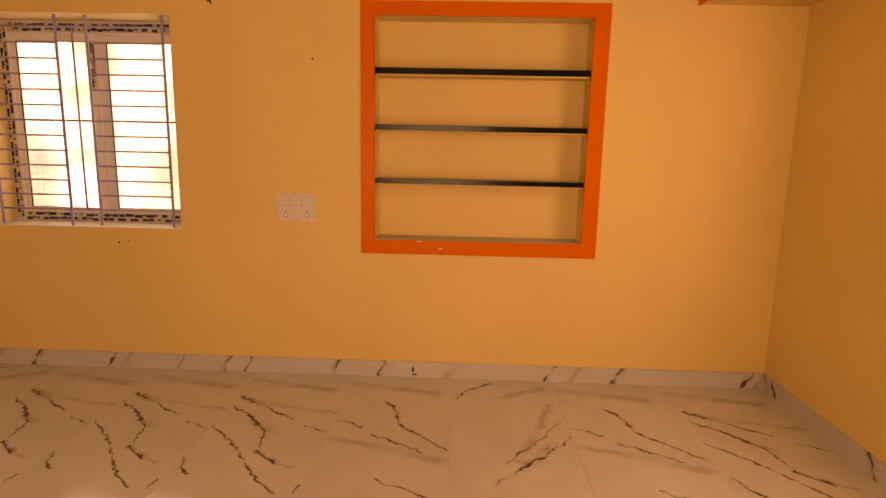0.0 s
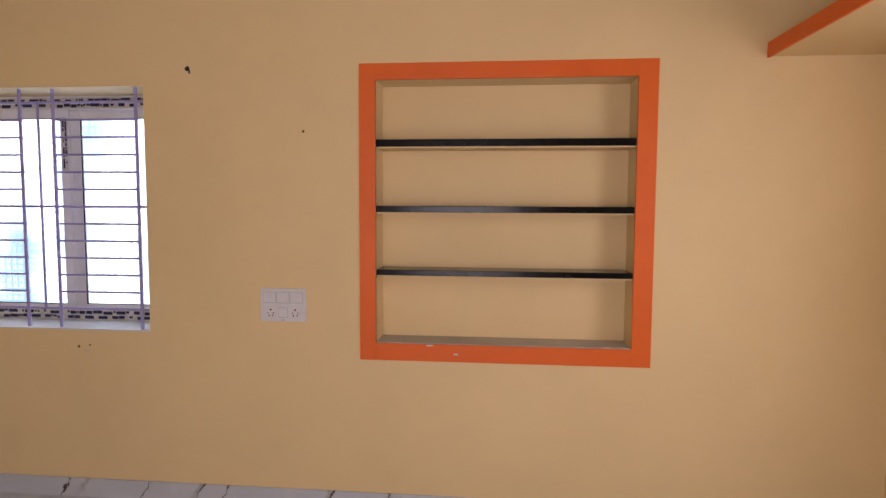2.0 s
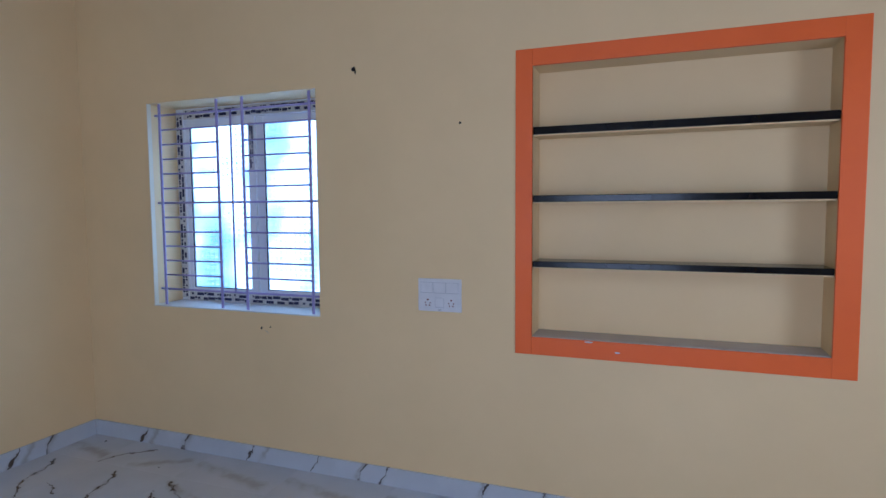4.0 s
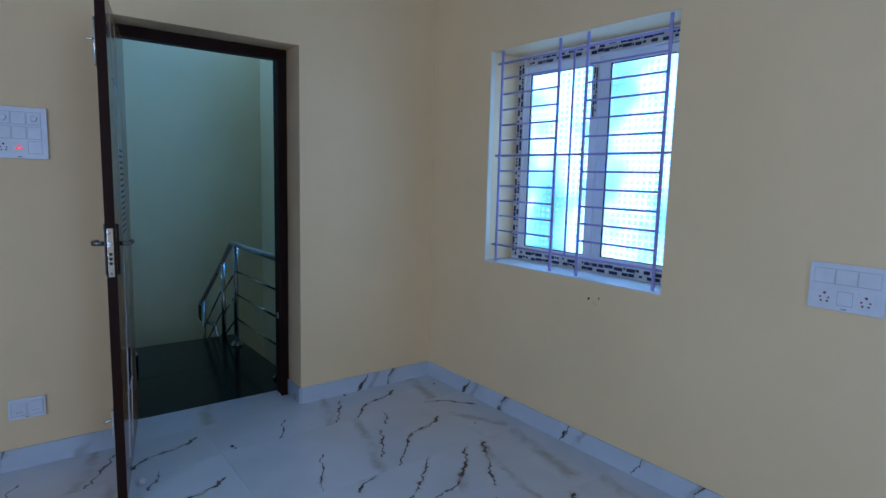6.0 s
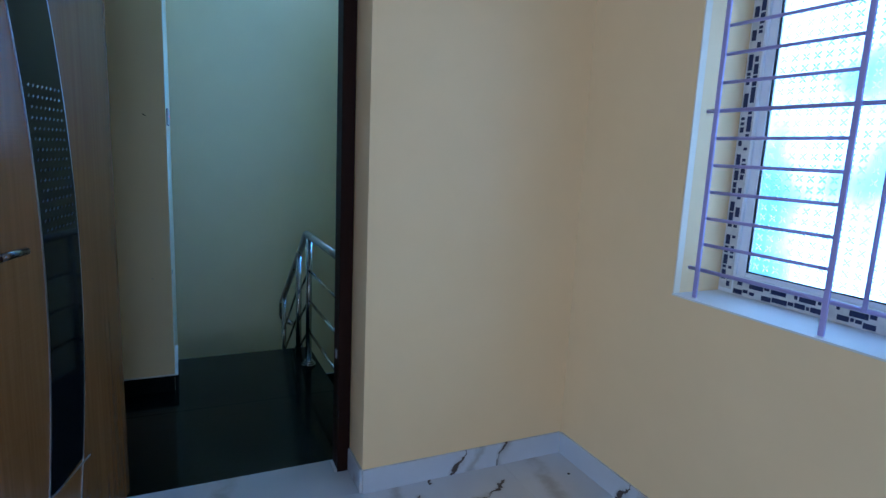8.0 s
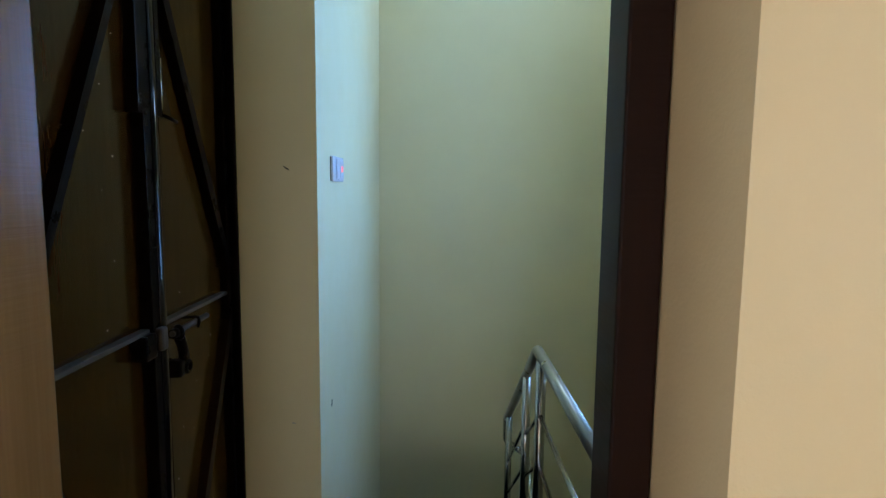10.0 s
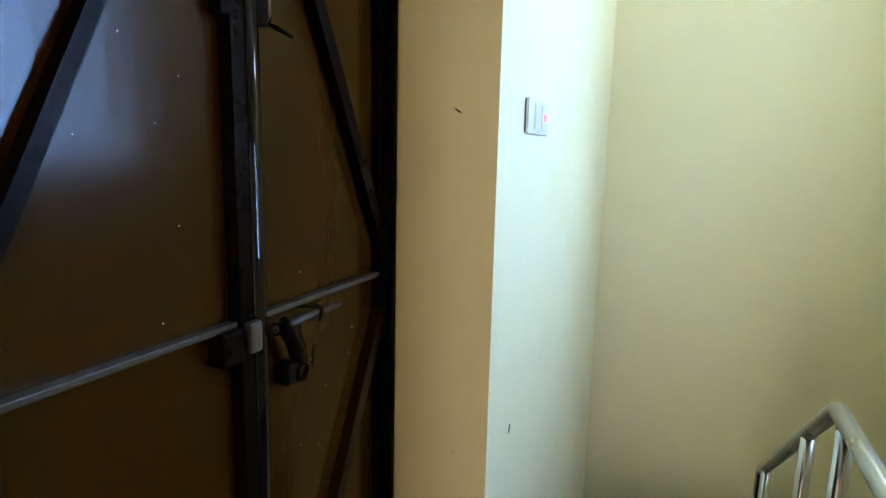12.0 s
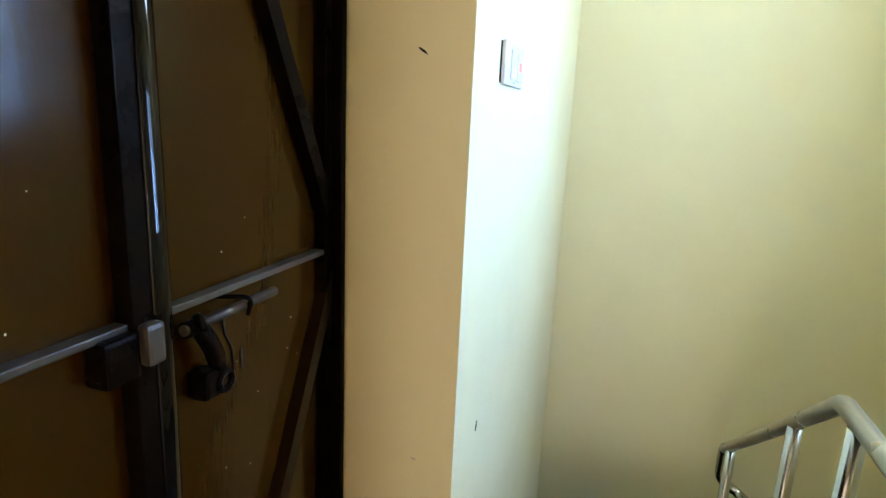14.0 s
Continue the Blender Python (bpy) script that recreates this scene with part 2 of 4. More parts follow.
CHROME = material("brushed_chrome", (0.70, 0.69, 0.66), 0.22, 1.0)
DARK_METAL = material("dark_bronze", (0.05, 0.045, 0.04), 0.3, 1.0)
HANDLE = material("smoked_steel", (0.16, 0.15, 0.14), 0.18, 1.0)
INLAY = material("dull_silver_line", (0.42, 0.42, 0.42), 0.34, 1.0)
PLASTER = paint("chipped_plaster", (0.55, 0.50, 0.43), (0.42, 0.38, 0.32), 0.8)
LED = material("red_indicator", (0.8, 0.03, 0.02), 0.4)
base_of(LED)["Emission Color"].default_value = (1, 0.05, 0.03, 1)
base_of(LED)["Emission Strength"].default_value = 2.5

GLASS = material("frosted_glass", (0.93, 0.97, 1.0), 0.16)
base_of(GLASS)["Transmission Weight"].default_value = 1.0
base_of(GLASS)["IOR"].default_value = 1.12
bump(GLASS, noise_tex(GLASS, coords(GLASS), 140, 2), 0.25, 0.002)
EMBOSS = material("embossed_glass", (0.36, 0.52, 0.62), 0.12)
base_of(EMBOSS)["Transmission Weight"].default_value = 0.85
base_of(EMBOSS)["IOR"].default_value = 1.45

OUTSIDE = bpy.data.materials.new("bright_outside")
OUTSIDE.use_nodes = True
ont = OUTSIDE.node_tree
for n in list(ont.nodes):
    if n.type == "BSDF_PRINCIPLED":
        ont.nodes.remove(n)
em = ont.nodes.new("ShaderNodeEmission")
em.inputs[1].default_value = GLOW
oc = coords(OUTSIDE)
on = noise_tex(OUTSIDE, oc, 1.9, 2, 0.5)
ln(OUTSIDE, ramp(OUTSIDE, on, [(0.35, (0.17, 0.26, 0.30)), (0.44, (0.34, 0.44, 0.48)), (0.54, (0.90, 0.96, 1.0))]), em.inputs[0])
ln(OUTSIDE, em.outputs[0], ont.nodes["Material Output"].inputs[0])

OUTSIDE_SHADE = material("blue_skylight", (0.02, 0.02, 0.02), 0.9)
base_of(OUTSIDE_SHADE)["Emission Color"].default_value = (0.36, 0.60, 1.0, 1)
base_of(OUTSIDE_SHADE)["Emission Strength"].default_value = 9.0


# ---- mesh helpers ----
def bx(bm, x0, x1, y0, y1, z0, z1, bevel=0.0, m=None):
    mat = Matrix.LocRotScale(((x0 + x1) / 2, (y0 + y1) / 2, (z0 + z1) / 2), None, (abs(x1 - x0), abs(y1 - y0), abs(z1 - z0)))
    if m is not None:
        mat = m @ mat
    r = bmesh.ops.create_cube(bm, size=1, matrix=mat)
    if bevel:
        es = list({e for v in r["verts"] for e in v.link_edges})
        bmesh.ops.bevel(bm, geom=es, offset=bevel, segments=2, profile=0.6, affect="EDGES")
    return bm


def box(*a, **k):
    return bx(bmesh.new(), *a, **k)


def rod(bm, a, b, r, n=12, r2=None):
    a, b = Vector(a), Vector(b)
    q = (b - a).to_track_quat("Z", "Y")
    m = Matrix.Translation((a + b) / 2) @ q.to_matrix().to_4x4()
    bmesh.ops.create_cone(bm, cap_ends=True, segments=n, radius1=r, radius2=r if r2 is None else r2, depth=(b - a).length, matrix=m)
    return bm


def tube(bm, pts, r, n=12):
    """A bent pipe through the points, with round cross-section."""
    pts = [Vector(p) for p in pts]
    rings, up = [], Vector((0.13, 0.9, 0.41)).normalized()
    for i, p in enumerate(pts):
        d = (pts[min(i + 1, len(pts) - 1)] - pts[max(i - 1, 0)]).normalized()
        u = (up - d * up.dot(d)).normalized()
        w = d.cross(u)
        up = u
        rings.append([bm.verts.new(p + r * (math.cos(2 * math.pi * k / n) * u + math.sin(2 * math.pi * k / n) * w)) for k in range(n)])
    for a, b in zip(rings, rings[1:]):
        for k in range(n):
            bm.faces.new((a[k], a[(k + 1) % n], b[(k + 1) % n], b[k]))
    bm.faces.new(rings[0][::-1])
    bm.faces.new(rings[-1])
    return bm


def rounded(points, radius, steps=5):
    """The points of a bent line with its corners rounded."""
    pts = [Vector(p) for p in points]
    out = [pts[0]]
    for a, b, c in zip(pts, pts[1:], pts[2:]):
        r = min(radius, (a - b).length * 0.45, (c - b).length * 0.45)
        p, q = b + (a - b).normalized() * r, b + (c - b).normalized() * r
        for k in range(steps + 1):
            t = k / steps
            out.append(p * (1 - t) ** 2 + b * 2 * t * (1 - t) + q * t * t)
    out.append(pts[-1])
    return out


def mesh_of(name, bm, mat, smooth=False):
    bmesh.ops.recalc_face_normals(bm, faces=bm.faces)
    me = bpy.data.meshes.new(name)
    bm.to_mesh(me)
    bm.free()
    me.materials.append(mat)
    if smooth:
        for p in me.polygons:
            p.use_smooth = len(p.vertices) == 4
    return me


def root(name, m, label, category, group="", kind=""):
    ob = new(name)
    ob.empty_display_size = 0.05
    ob.matrix_world = m
    return tagged(ob, label, category, group, kind)


def part(name, bm, mat, parent, label="", smooth=False, local=False):
    """One mesh under a thing or a part; bm in world places unless local."""
    ob = new(name, mesh_of(name, bm, mat, smooth))
    ob.parent = parent
    if not local:
        bpy.context.view_layer.update()
        ob.data.transform(parent.matrix_world.inverted())
    if label:
        ob["label"] = label
    return ob


def single(name, bm, mat, label, category, group="", kind="", smooth=False):
    return tagged(new(name, mesh_of(name, bm, mat, smooth)), label, category, group, kind)


def setting(name, bm, mat, label, category="wall"):
    return single(name, bm, mat, label, category, kind="structure")


def panel_with_holes(axis, p0, p1, a0, a1, z0, z1, holes):
    """A wall slab along one axis, with rectangular openings (a0, a1, z0, z1) cut through, sorted along it."""
    bm = bmesh.new()

    def put(s0, s1, lo, hi):
        if s1 - s0 > 1e-4 and hi - lo > 1e-4:
            if axis == "x":
                bx(bm, s0, s1, p0, p1, lo, hi)
            else:
                bx(bm, p0, p1, s0, s1, lo, hi)
    at = a0
    for h0, h1, lo, hi in holes:
        put(at, h0, z0, z1)
        put(h0, h1, z0, lo)
        put(h0, h1, hi, z1)
        at = h1
    put(at, a1, z0, z1)
    return bm


# ---- the plan ----
XW, XE, YN, YS, ZC = -2.46, 2.78, 3.30, -2.0, 2.95          # room
TH = -2.742                                               # where the marble gives way to the granite
XO = -2.790                                               # outer face of the west wall, and the floor's edge
WX0, WX1, WZ0, WZ1 = -1.912, -0.733, 0.877, 2.098         # north window
NX0, NX1, NZ0, NZ1 = 0.426, 1.636, 0.852, 2.108           # niche
DY0, DY1, DZ = 1.420, 2.359, 2.078                        # door opening
SX, SY0, SY1, SZ = -5.62, 1.690, 3.27, 3.3                # stairwell
PX = -3.82                                                # end of the stair's south wall
MY = 1.405                                                # face of the metal door

RISE, GO, X1, LZ = 0.170, 0.235, -4.310, -0.040
# ---- large structure: room ----
YB = 3.60
bm = panel_with_holes("x", YN, YB, XW - 0.3, XE + 0.2, 0, ZC, [(WX0, WX1, WZ0, WZ1), (NX0, NX1, NZ0, NZ1)])
setting("wall_north", bm, ROOM_WALL, "cream painted plaster wall with a window and a niche")
bm = panel_with_holes("y", XO, XW, YS, YN, 0, ZC, [(DY0, DY1, 0, DZ)])
setting("wall_west", bm, ROOM_WALL, "cream painted plaster wall with an open doorway")
# The opening is made up, out of view, to let the east fill in.
setting("wall_east", panel_with_holes("y", XE, XE + 0.2, YS, YN, 0, ZC, [(1.2, 2.2, 0.9, 2.1)]), ROOM_WALL, "cream painted plaster wall below a loft shelf")
bm = panel_with_holes("x", YS - 0.2, YS, XO, XE + 0.2, 0, ZC, [(-0.3, 1.3, 0.45, 2.1)])
setting("wall_south", bm, ROOM_WALL, "cream painted plaster wall with a window opening")
setting("ceiling", box(XO + 0.15, XE + 0.2, YS - 0.2, YB, ZC, ZC + 0.12), CEIL, "flat white painted plaster ceiling", "ceiling")
floor = setting("floor", box(TH, XE, YS, YN, -0.18, -0.012), SILL, "polished white marble tile floor with dark veins", "floor")

# niche
niche = root("wall_niche", pose((NX0 + NX1) / 2, YN, NZ0), "recessed wall niche with an orange painted border", "niche", kind="structure")
ND = 0.165
bm = bmesh.new()
bx(bm, NX0, NX1, YN + ND, YN + ND + 0.03, NZ0, NZ1)
part("niche_back", bm, ROOM_WALL, niche)
part("niche_floor", box(NX0 + 0.001, NX1 - 0.001, YN + 0.004, YN + ND, NZ0 - 0.01, NZ0 + 0.004), PLASTER, niche, "dusty bare plaster ledge")
O0, O1, P0, P1 = 0.347, 1.724, 0.768, 2.184
for nm, b in (("border_left", (O0, NX0, P0, P1)), ("border_right", (NX1, O1, P0, P1)), ("border_top", (NX0, NX1, NZ1, P1)), ("border_bottom", (NX0, NX1, P0, NZ0))):
    part(nm, box(b[0], b[1], YN - 0.006, YN + 0.012, b[2], b[3], bevel=0.002), ORANGE, niche)
for cx, cz, w in ((0.688, 0.846, 0.020), (0.815, 0.806, 0.012)):
    bm = bmesh.new()
    bmesh.ops.create_icosphere(bm, subdivisions=2, radius=1, matrix=Matrix.LocRotScale((cx, YN - 0.006, cz), None, (w, 0.0015, 0.004)))
    part("paint_chip", bm, PLASTIC, niche, "chipped spot of bare white plaster", smooth=True)
for z0, z1 in ((1.797, 1.832), (1.486, 1.517), (1.182, 1.210)):
    s = root("niche_shelf", pose((NX0 + NX1) / 2, YN + 0.09, z0 - 0.006), "polished black stone shelf slab in the niche", "shelf", "shelves of the niche")
    part("slab", box(NX0 + 0.001, NX1 - 0.001, YN + 0.006, YN + ND - 0.001, z0, z1, bevel=0.003), SHELF, s)
    part("underside", box(NX0 + 0.002, NX1 - 0.002, YN + 0.012, YN + ND - 0.001, z0 - 0.006, z0), ROOM_WALL, s, "cream painted underside")

# loft slab along the east wall
loft = root("loft_shelf", pose(2.5, 1.6, 2.18), "cream concrete loft shelf with an orange painted edge", "shelf", kind="structure")
part("slab", box(2.197, XE, YS, YN, 2.183, 2.243), ROOM_WALL, loft)
part("front_edge", box(2.184, 2.197, YS, YN, 2.177, 2.243, bevel=0.002), ORANGE, loft, "orange painted edge")

# ---- large structure: landing and stairwell ----
bm = panel_with_holes("x", 1.20, MY - 0.03, PX, XO, -0.18, SZ, [(PX + 0.012, XO - 0.008, LZ, 2.05)])
setting("wall_landing_south", bm, STAIR_WALL, "pale yellow plaster wall round a steel door")
setting("wall_stair_south", box(SX, PX, 1.20, SY0, -3.0, SZ), STAIR_WALL, "pale yellow plaster wall beside the stair")
setting("wall_stair_west", box(SX - 0.2, SX, 1.20, YB, -3.0, SZ), STAIR_WALL, "pale yellow plaster wall at the stair's turn")
bm = panel_with_holes("x", SY1, YB, SX, XW - 0.3, -3.0, SZ, [(-4.75, -3.95, 1.20, 2.75)])
setting("wall_stair_north", bm, STAIR_WALL, "pale yellow plaster wall with a frosted window")
bm = box(XO, XO + 0.15, 1.20, SY1, ZC, SZ)
setting("wall_stair_east", bm, STAIR_WALL, "pale yellow plaster wall high above the door")
setting("wall_stair_cellar", box(XO, XO + 0.15, 1.20, SY1, -3.0, -0.14), STAIR_WALL, "pale yellow plaster wall below the landing")
# Ceiling in four pieces round an assumed, unseen hole for the roof lamp.
bm = bmesh.new()
for b in ((SX - 0.2, -5.57, 1.20, YB), (-5.09, XO + 0.15, 1.20, YB), (-5.57, -5.09, 1.20, 2.22), (-5.57, -5.09, 2.84, YB)):
    bx(bm, *b, SZ, SZ + 0.1)
setting("ceiling_stair", bm, CEIL, "flat white painted ceiling over the stair", "ceiling")
setting("floor_lower", box(SX, XO, 1.20, SY1, -3.06, -2.92), GRANITE, "dark granite floor at the stair's foot", "floor")
YR = 2.53
landing = setting("landing_floor", box(X1 + 0.02, TH, MY - 0.03, YR, -0.18, LZ - 0.022), STAIR_WALL, "polished black granite landing outside the door", "floor")
for x0, x1 in ((X1, -3.53), (-3.529, TH)):
    part("granite_slab", box(x0, x1, MY - 0.03, YR, LZ - 0.022, LZ, bevel=0.002), GRANITE, landing)
MZL = LZ - 5 * RISE
flight = root("staircase", pose(X1, (SY0 + YR) / 2, MZL), "stair flight with black polished granite treads and risers", "stairs", kind="structure")
for i in range(5):
    x, z = X1 - GO * i, LZ - RISE * i
    part("riser", box(x - 0.004, x + 0.012, SY0, YR - 0.02, z - RISE, z - 0.022), GRANITE, flight)
    if i < 4:
        part("tread", box(x - GO, x - 0.0045, SY0, YR - 0.02, z - RISE - 0.022, z - RISE, bevel=0.002), GRANITE, flight)
        part("body", box(x - GO + 0.012, x + 0.0, SY0, YR - 0.02, z - RISE - 0.25, z - RISE - 0.022), STAIR_WALL, flight)
ML = X1 - GO * 4
part("mid_landing", box(SX, ML - 0.0045, SY0, SY1, MZL - 0.022, MZL, bevel=0.002), GRANITE, flight)
part("landing_body", box(SX, ML, SY0, SY1, MZL - 0.17, MZL - 0.022), STAIR_WALL, flight)
lower = root("lower_staircase", pose(ML, 2.95, -2.92), "return stair flight with black granite treads", "stairs", kind="structure")
for i in range(10):
    x, z = ML + GO * i, MZL - RISE * i
    part("riser", box(x - 0.012, x + 0.004, YR, SY1, z - RISE, z - 0.022), GRANITE, lower)
    part("tread", box(x + 0.0045, x + GO, YR, SY1, z - RISE - 0.022, z - RISE, bevel=0.002), GRANITE, lower)
    part("body", box(x, x + GO, YR, SY1, max(z - RISE - 0.25, -2.92), z - RISE - 0.022), STAIR_WALL, lower)

# black granite skirting that steps down beside the flight, cement on its top edge
sk = root("stair_skirting", pose(-4.4, SY0, LZ), "stepped black granite skirting with a pale cement top edge", "skirting", kind="structure")
KH, KT = 0.095, 0.016


def granite_skirt(x0, x1, y0, y1, z):
    p = part("skirting_slab", box(x0, x1, y0, y1, z, z + KH - 0.003), GRANITE, sk)
    part("cement_edge", box(x0, x1, y0, y1, z + KH - 0.003, z + KH), SILL, p, "pale cement along the top edge")


granite_skirt(X1, PX + KT, SY0, SY0 + KT, LZ)
granite_skirt(PX, PX + KT, MY + 0.035, SY0 - 0.001, LZ)
for i in range(5):
    x0 = X1 - GO * (i + 1) if i < 4 else SX
    granite_skirt(x0, X1 - GO * i - 0.0045, SY0, SY0 + KT * 0.6, LZ - RISE * (i + 1))
granite_skirt(SX, SX + KT, SY0 + KT, SY1, MZL)


# ---- things: windows ----
def tape_print(bm, x0, x1, y, z0, z1, upright=False):
    """Two broken rows of printed bars on a tape."""
    rnd = random.Random(int(1000 * (x0 + z1)) % 997)
    for row in (0, 1):
        if not upright:
            h = (z1 - z0)
            lo, hi = z0 + h * (0.12 + 0.44 * row), z0 + h * (0.40 + 0.46 * row)
            at = x0 + rnd.uniform(0.0, 0.04)
            while at < x1 - 0.03:
                w = rnd.choice((0.010, 0.018, 0.034, 0.052))
                dz = rnd.uniform(-0.05, 0.05) * h
                bx(bm, at, min(at + w, x1 - 0.004), y - 0.0016, y, lo + dz + (0.08 * h if w < 0.02 else 0), hi + dz)
                at += w + rnd.choice((0.004, 0.007, 0.028))
        else:
            w = (x1 - x0)
            lo, hi = x0 + w * (0.10 + 0.48 * row), x0 + w * (0.42 + 0.48 * row)
            at = z0 + rnd.uniform(0.0, 0.04)
            while at < z1 - 0.03:
                h = rnd.choice((0.010, 0.018, 0.034, 0.052))
                bx(bm, lo, hi - (0.06 * w if h < 0.02 else 0), y - 0.0016, y, at, min(at + h, z1 - 0.004))
                at += h + rnd.choice((0.004, 0.007, 0.028))


def pinwheels(x0, x1, z0, z1, y, pitch=0.034):
    """Small four-armed raised figures in staggered rows, as on pressed glass."""
    vs, fs = [], []
    nx, nz = int((x1 - x0) / pitch), int((z1 - z0) / pitch)
    for i in range(nx):
        for j in range(nz):
            cx, cz = x0 + (i + 0.5) * (x1 - x0) / nx, z0 + (j + 0.5) * (z1 - z0) / nz
            for k in range(4):
                a = k * math.pi / 2 + 0.35
                ca, sa = math.cos(a), math.sin(a)
                b = len(vs)
                for px, pz in ((0.0, -0.0010), (0.0105, 0.0012), (0.0155, 0.0090), (0.0040, 0.0050)):
                    for d in (0, 0.0015):
                        vs.append((cx + ca * px - sa * pz, y - d, cz + sa * px + ca * pz))
                fs += [(b + 1, b + 3, b + 5, b + 7), (b, b + 1, b + 3, b + 2), (b + 2, b + 3, b + 5, b + 4), (b + 4, b + 5, b + 7, b + 6), (b + 6, b + 7, b + 1, b)]
    me = bpy.data.meshes.new("embossed_figures")
    me.from_pydata(vs, [], fs)
    me.materials.append(EMBOSS)
    return me


def sash_window(name, x0, x1, z0, z1, y, label, taped=True, panes=None):
    """A two-sash sliding window in a white frame, its inner face at y."""
    w = root(name, pose((x0 + x1) / 2, y, z0), label, "window", kind="structure")
    f = 0.072
    for nm, b in (("frame_left", (x0, x0 + f - 0.01, z0, z1)), ("frame_right", (x1 - 0.035, x1, z0, z1)), ("frame_top", (x0 + f - 0.01, x1 - 0.035, z1 - f, z1)), ("frame_bottom", (x0 + f - 0.01, x1 - 0.035, z0, z0 + f))):
        part(nm, box(b[0], b[1], y, y + 0.06, b[2], b[3], bevel=0.003), UPVC, w)
        if taped and nm != "frame_right":
            bm = bmesh.new()
            up = nm == "frame_left"
            c = (b[0] + 0.005, b[1] - 0.008, b[2] + 0.02, b[3] - 0.02) if up else (b[0], b[1], b[2] + 0.006, b[3] - 0.008)
            t = part("tape", box(c[0], c[1], y - 0.0012, y, c[2], c[3]), TAPE, w, "pale printed protective tape")
            tape_print(bm, c[0], c[1], y - 0.0012, c[2], c[3], up)
            part("tape_print", bm, INK, t, "dark printed bars")
    for i, (g0, g1) in enumerate(panes):
        ys = y + 0.012 + 0.018 * i
        s = part("sash", bmesh.new(), UPVC, w)
        bm = bmesh.new()
        l, r = g0 - 0.042, g1 + (0.048 if i == 0 else 0.045)
        if i == 1:
            l, r = g0 - 0.058, x1 - 0.002
        zt, zb = z1 - f - 0.043, z0 + f + 0.016
        bx(bm, l, g0, ys, ys + 0.028, zb - 0.045, zt + 0.062, bevel=0.003)
        bx(bm, g1, max(r, g1 + 0.006), ys, ys + 0.028, zb - 0.045, zt + 0.062, bevel=0.002)
        bx(bm, g0, g1, ys + 0.001, ys + 0.027, zb - 0.045, zb, bevel=0.003)
        bx(bm, g0, g1, ys + 0.001, ys + 0.027, zt, zt + 0.062, bevel=0.003)
        s.data = mesh_of("sash", bm, UPVC)
        s.data.transform(w.matrix_world.inverted())
        bm = bmesh.new()
        q = 0.004
        for b in ((g0, g0 + q, zb, zt), (g1 - q, g1, zb, zt), (g0 + q, g1 - q, zb, zb + q), (g0 + q, g1 - q, zt - q, zt)):
            bx(bm, b[0], b[1], ys + 0.004, ys + 0.012, b[2], b[3])
        part("gasket", bm, HOLE, s, "black rubber glazing gasket")
        p = part("pane", box(g0 + 0.001, g1 - 0.001, ys + 0.013, ys + 0.018, zb + 0.001, zt - 0.001), GLASS, s, "frosted pressed glass pane")
        p.visible_shadow = False
        if taped:
            pm = new("embossed_figures", pinwheels(g0 + 0.01, g1 - 0.008, zb + 0.01, zt - 0.01, ys + 0.0128))
            pm.parent = s
            pm.data.transform(w.matrix_world.inverted())
            pm["kind"] = "stuff"
            pm.visible_shadow = False
    return w


win = sash_window("window_1", WX0, WX1, WZ0, WZ1, 3.525, "white sliding window with frosted patterned glass and printed tape", panes=((-1.820, -1.366), (-1.266, -0.762)))
bm = bmesh.new()
up = bx(bm, -1.356, -1.322, 3.5345, 3.536, 1.70, 1.99)
t = part("tape", bm, TAPE, win, "torn strip of printed tape on the meeting stile")
bm = bmesh.new()
tape_print(bm, -1.354, -1.325, 3.5343, 1.70, 1.99, True)
part("tape_print", bm, INK, t)
part("window_sill", box(WX0 + 0.001, WX1 - 0.001, YN - 0.002, 3.524, WZ0, WZ0 + 0.006), SILL, win, "white painted cement sill")
part("reveal_left", box(WX0, WX0 + 0.004, YN + 0.002, 3.33, WZ0 + 0.006, WZ1), PRIMER, win, "strip of pale primer on the reveal")
sash_window("window_2", -4.75, -3.95, 1.20, 2.75, 3.36, "white sliding stair window with frosted glass", taped=False, panes=((-4.69, -4.39), (-4.30, -3.99)))

# steel window grille
grille = root("window_grille", pose(-1.32, 3.335, WZ0), "lavender painted steel bar grille in the window opening", "grille")
GY, STEP, ZM = 3.335, 0.0875, 1.505
for x in (-1.840, -1.412, -1.232, -0.790):
    part("upright_bar", box(x - 0.008, x + 0.008, GY - 0.012, GY - 0.004, WZ0 + 0.007, WZ1 - 0.002, bevel=0.002), LAVENDER, grille)
part("middle_bar", rod(bmesh.new(), (-1.318, GY - 0.004, ZM - 6 * STEP), (-1.318, GY - 0.004, ZM + 6 * STEP), 0.006), LAVENDER, grille, smooth=True)
for k in range(-6, 7):
    z = ZM + k * STEP
    if k in (-6, 0, 6):
        part("cross_bar", rod(bmesh.new(), (-1.885, GY + 0.003, z), (WX1 - 0.002, GY + 0.003, z), 0.0065), LAVENDER, grille, smooth=True)
    else:
        part("cross_bar", rod(bmesh.new(), (-1.840, GY + 0.003, z), (-1.412, GY + 0.003, z), 0.0055), LAVENDER, grille, smooth=True)
        part("cross_bar", rod(bmesh.new(), (-1.232, GY + 0.003, z), (-0.790, GY + 0.003, z), 0.0055), LAVENDER, grille, smooth=True)
setting("backdrop", box(-3.0, 2.0, 4.5, 4.52, -1.0, 4.0), OUTSIDE, "bright hazy daylight outside the window", "backdrop")
setting("backdrop_stair", box(-5.7, -3.001, 4.5, 4.52, -1.0, 4.0), OUTSIDE_SHADE, "blue skylight in the shaft outside the stair window", "backdrop")

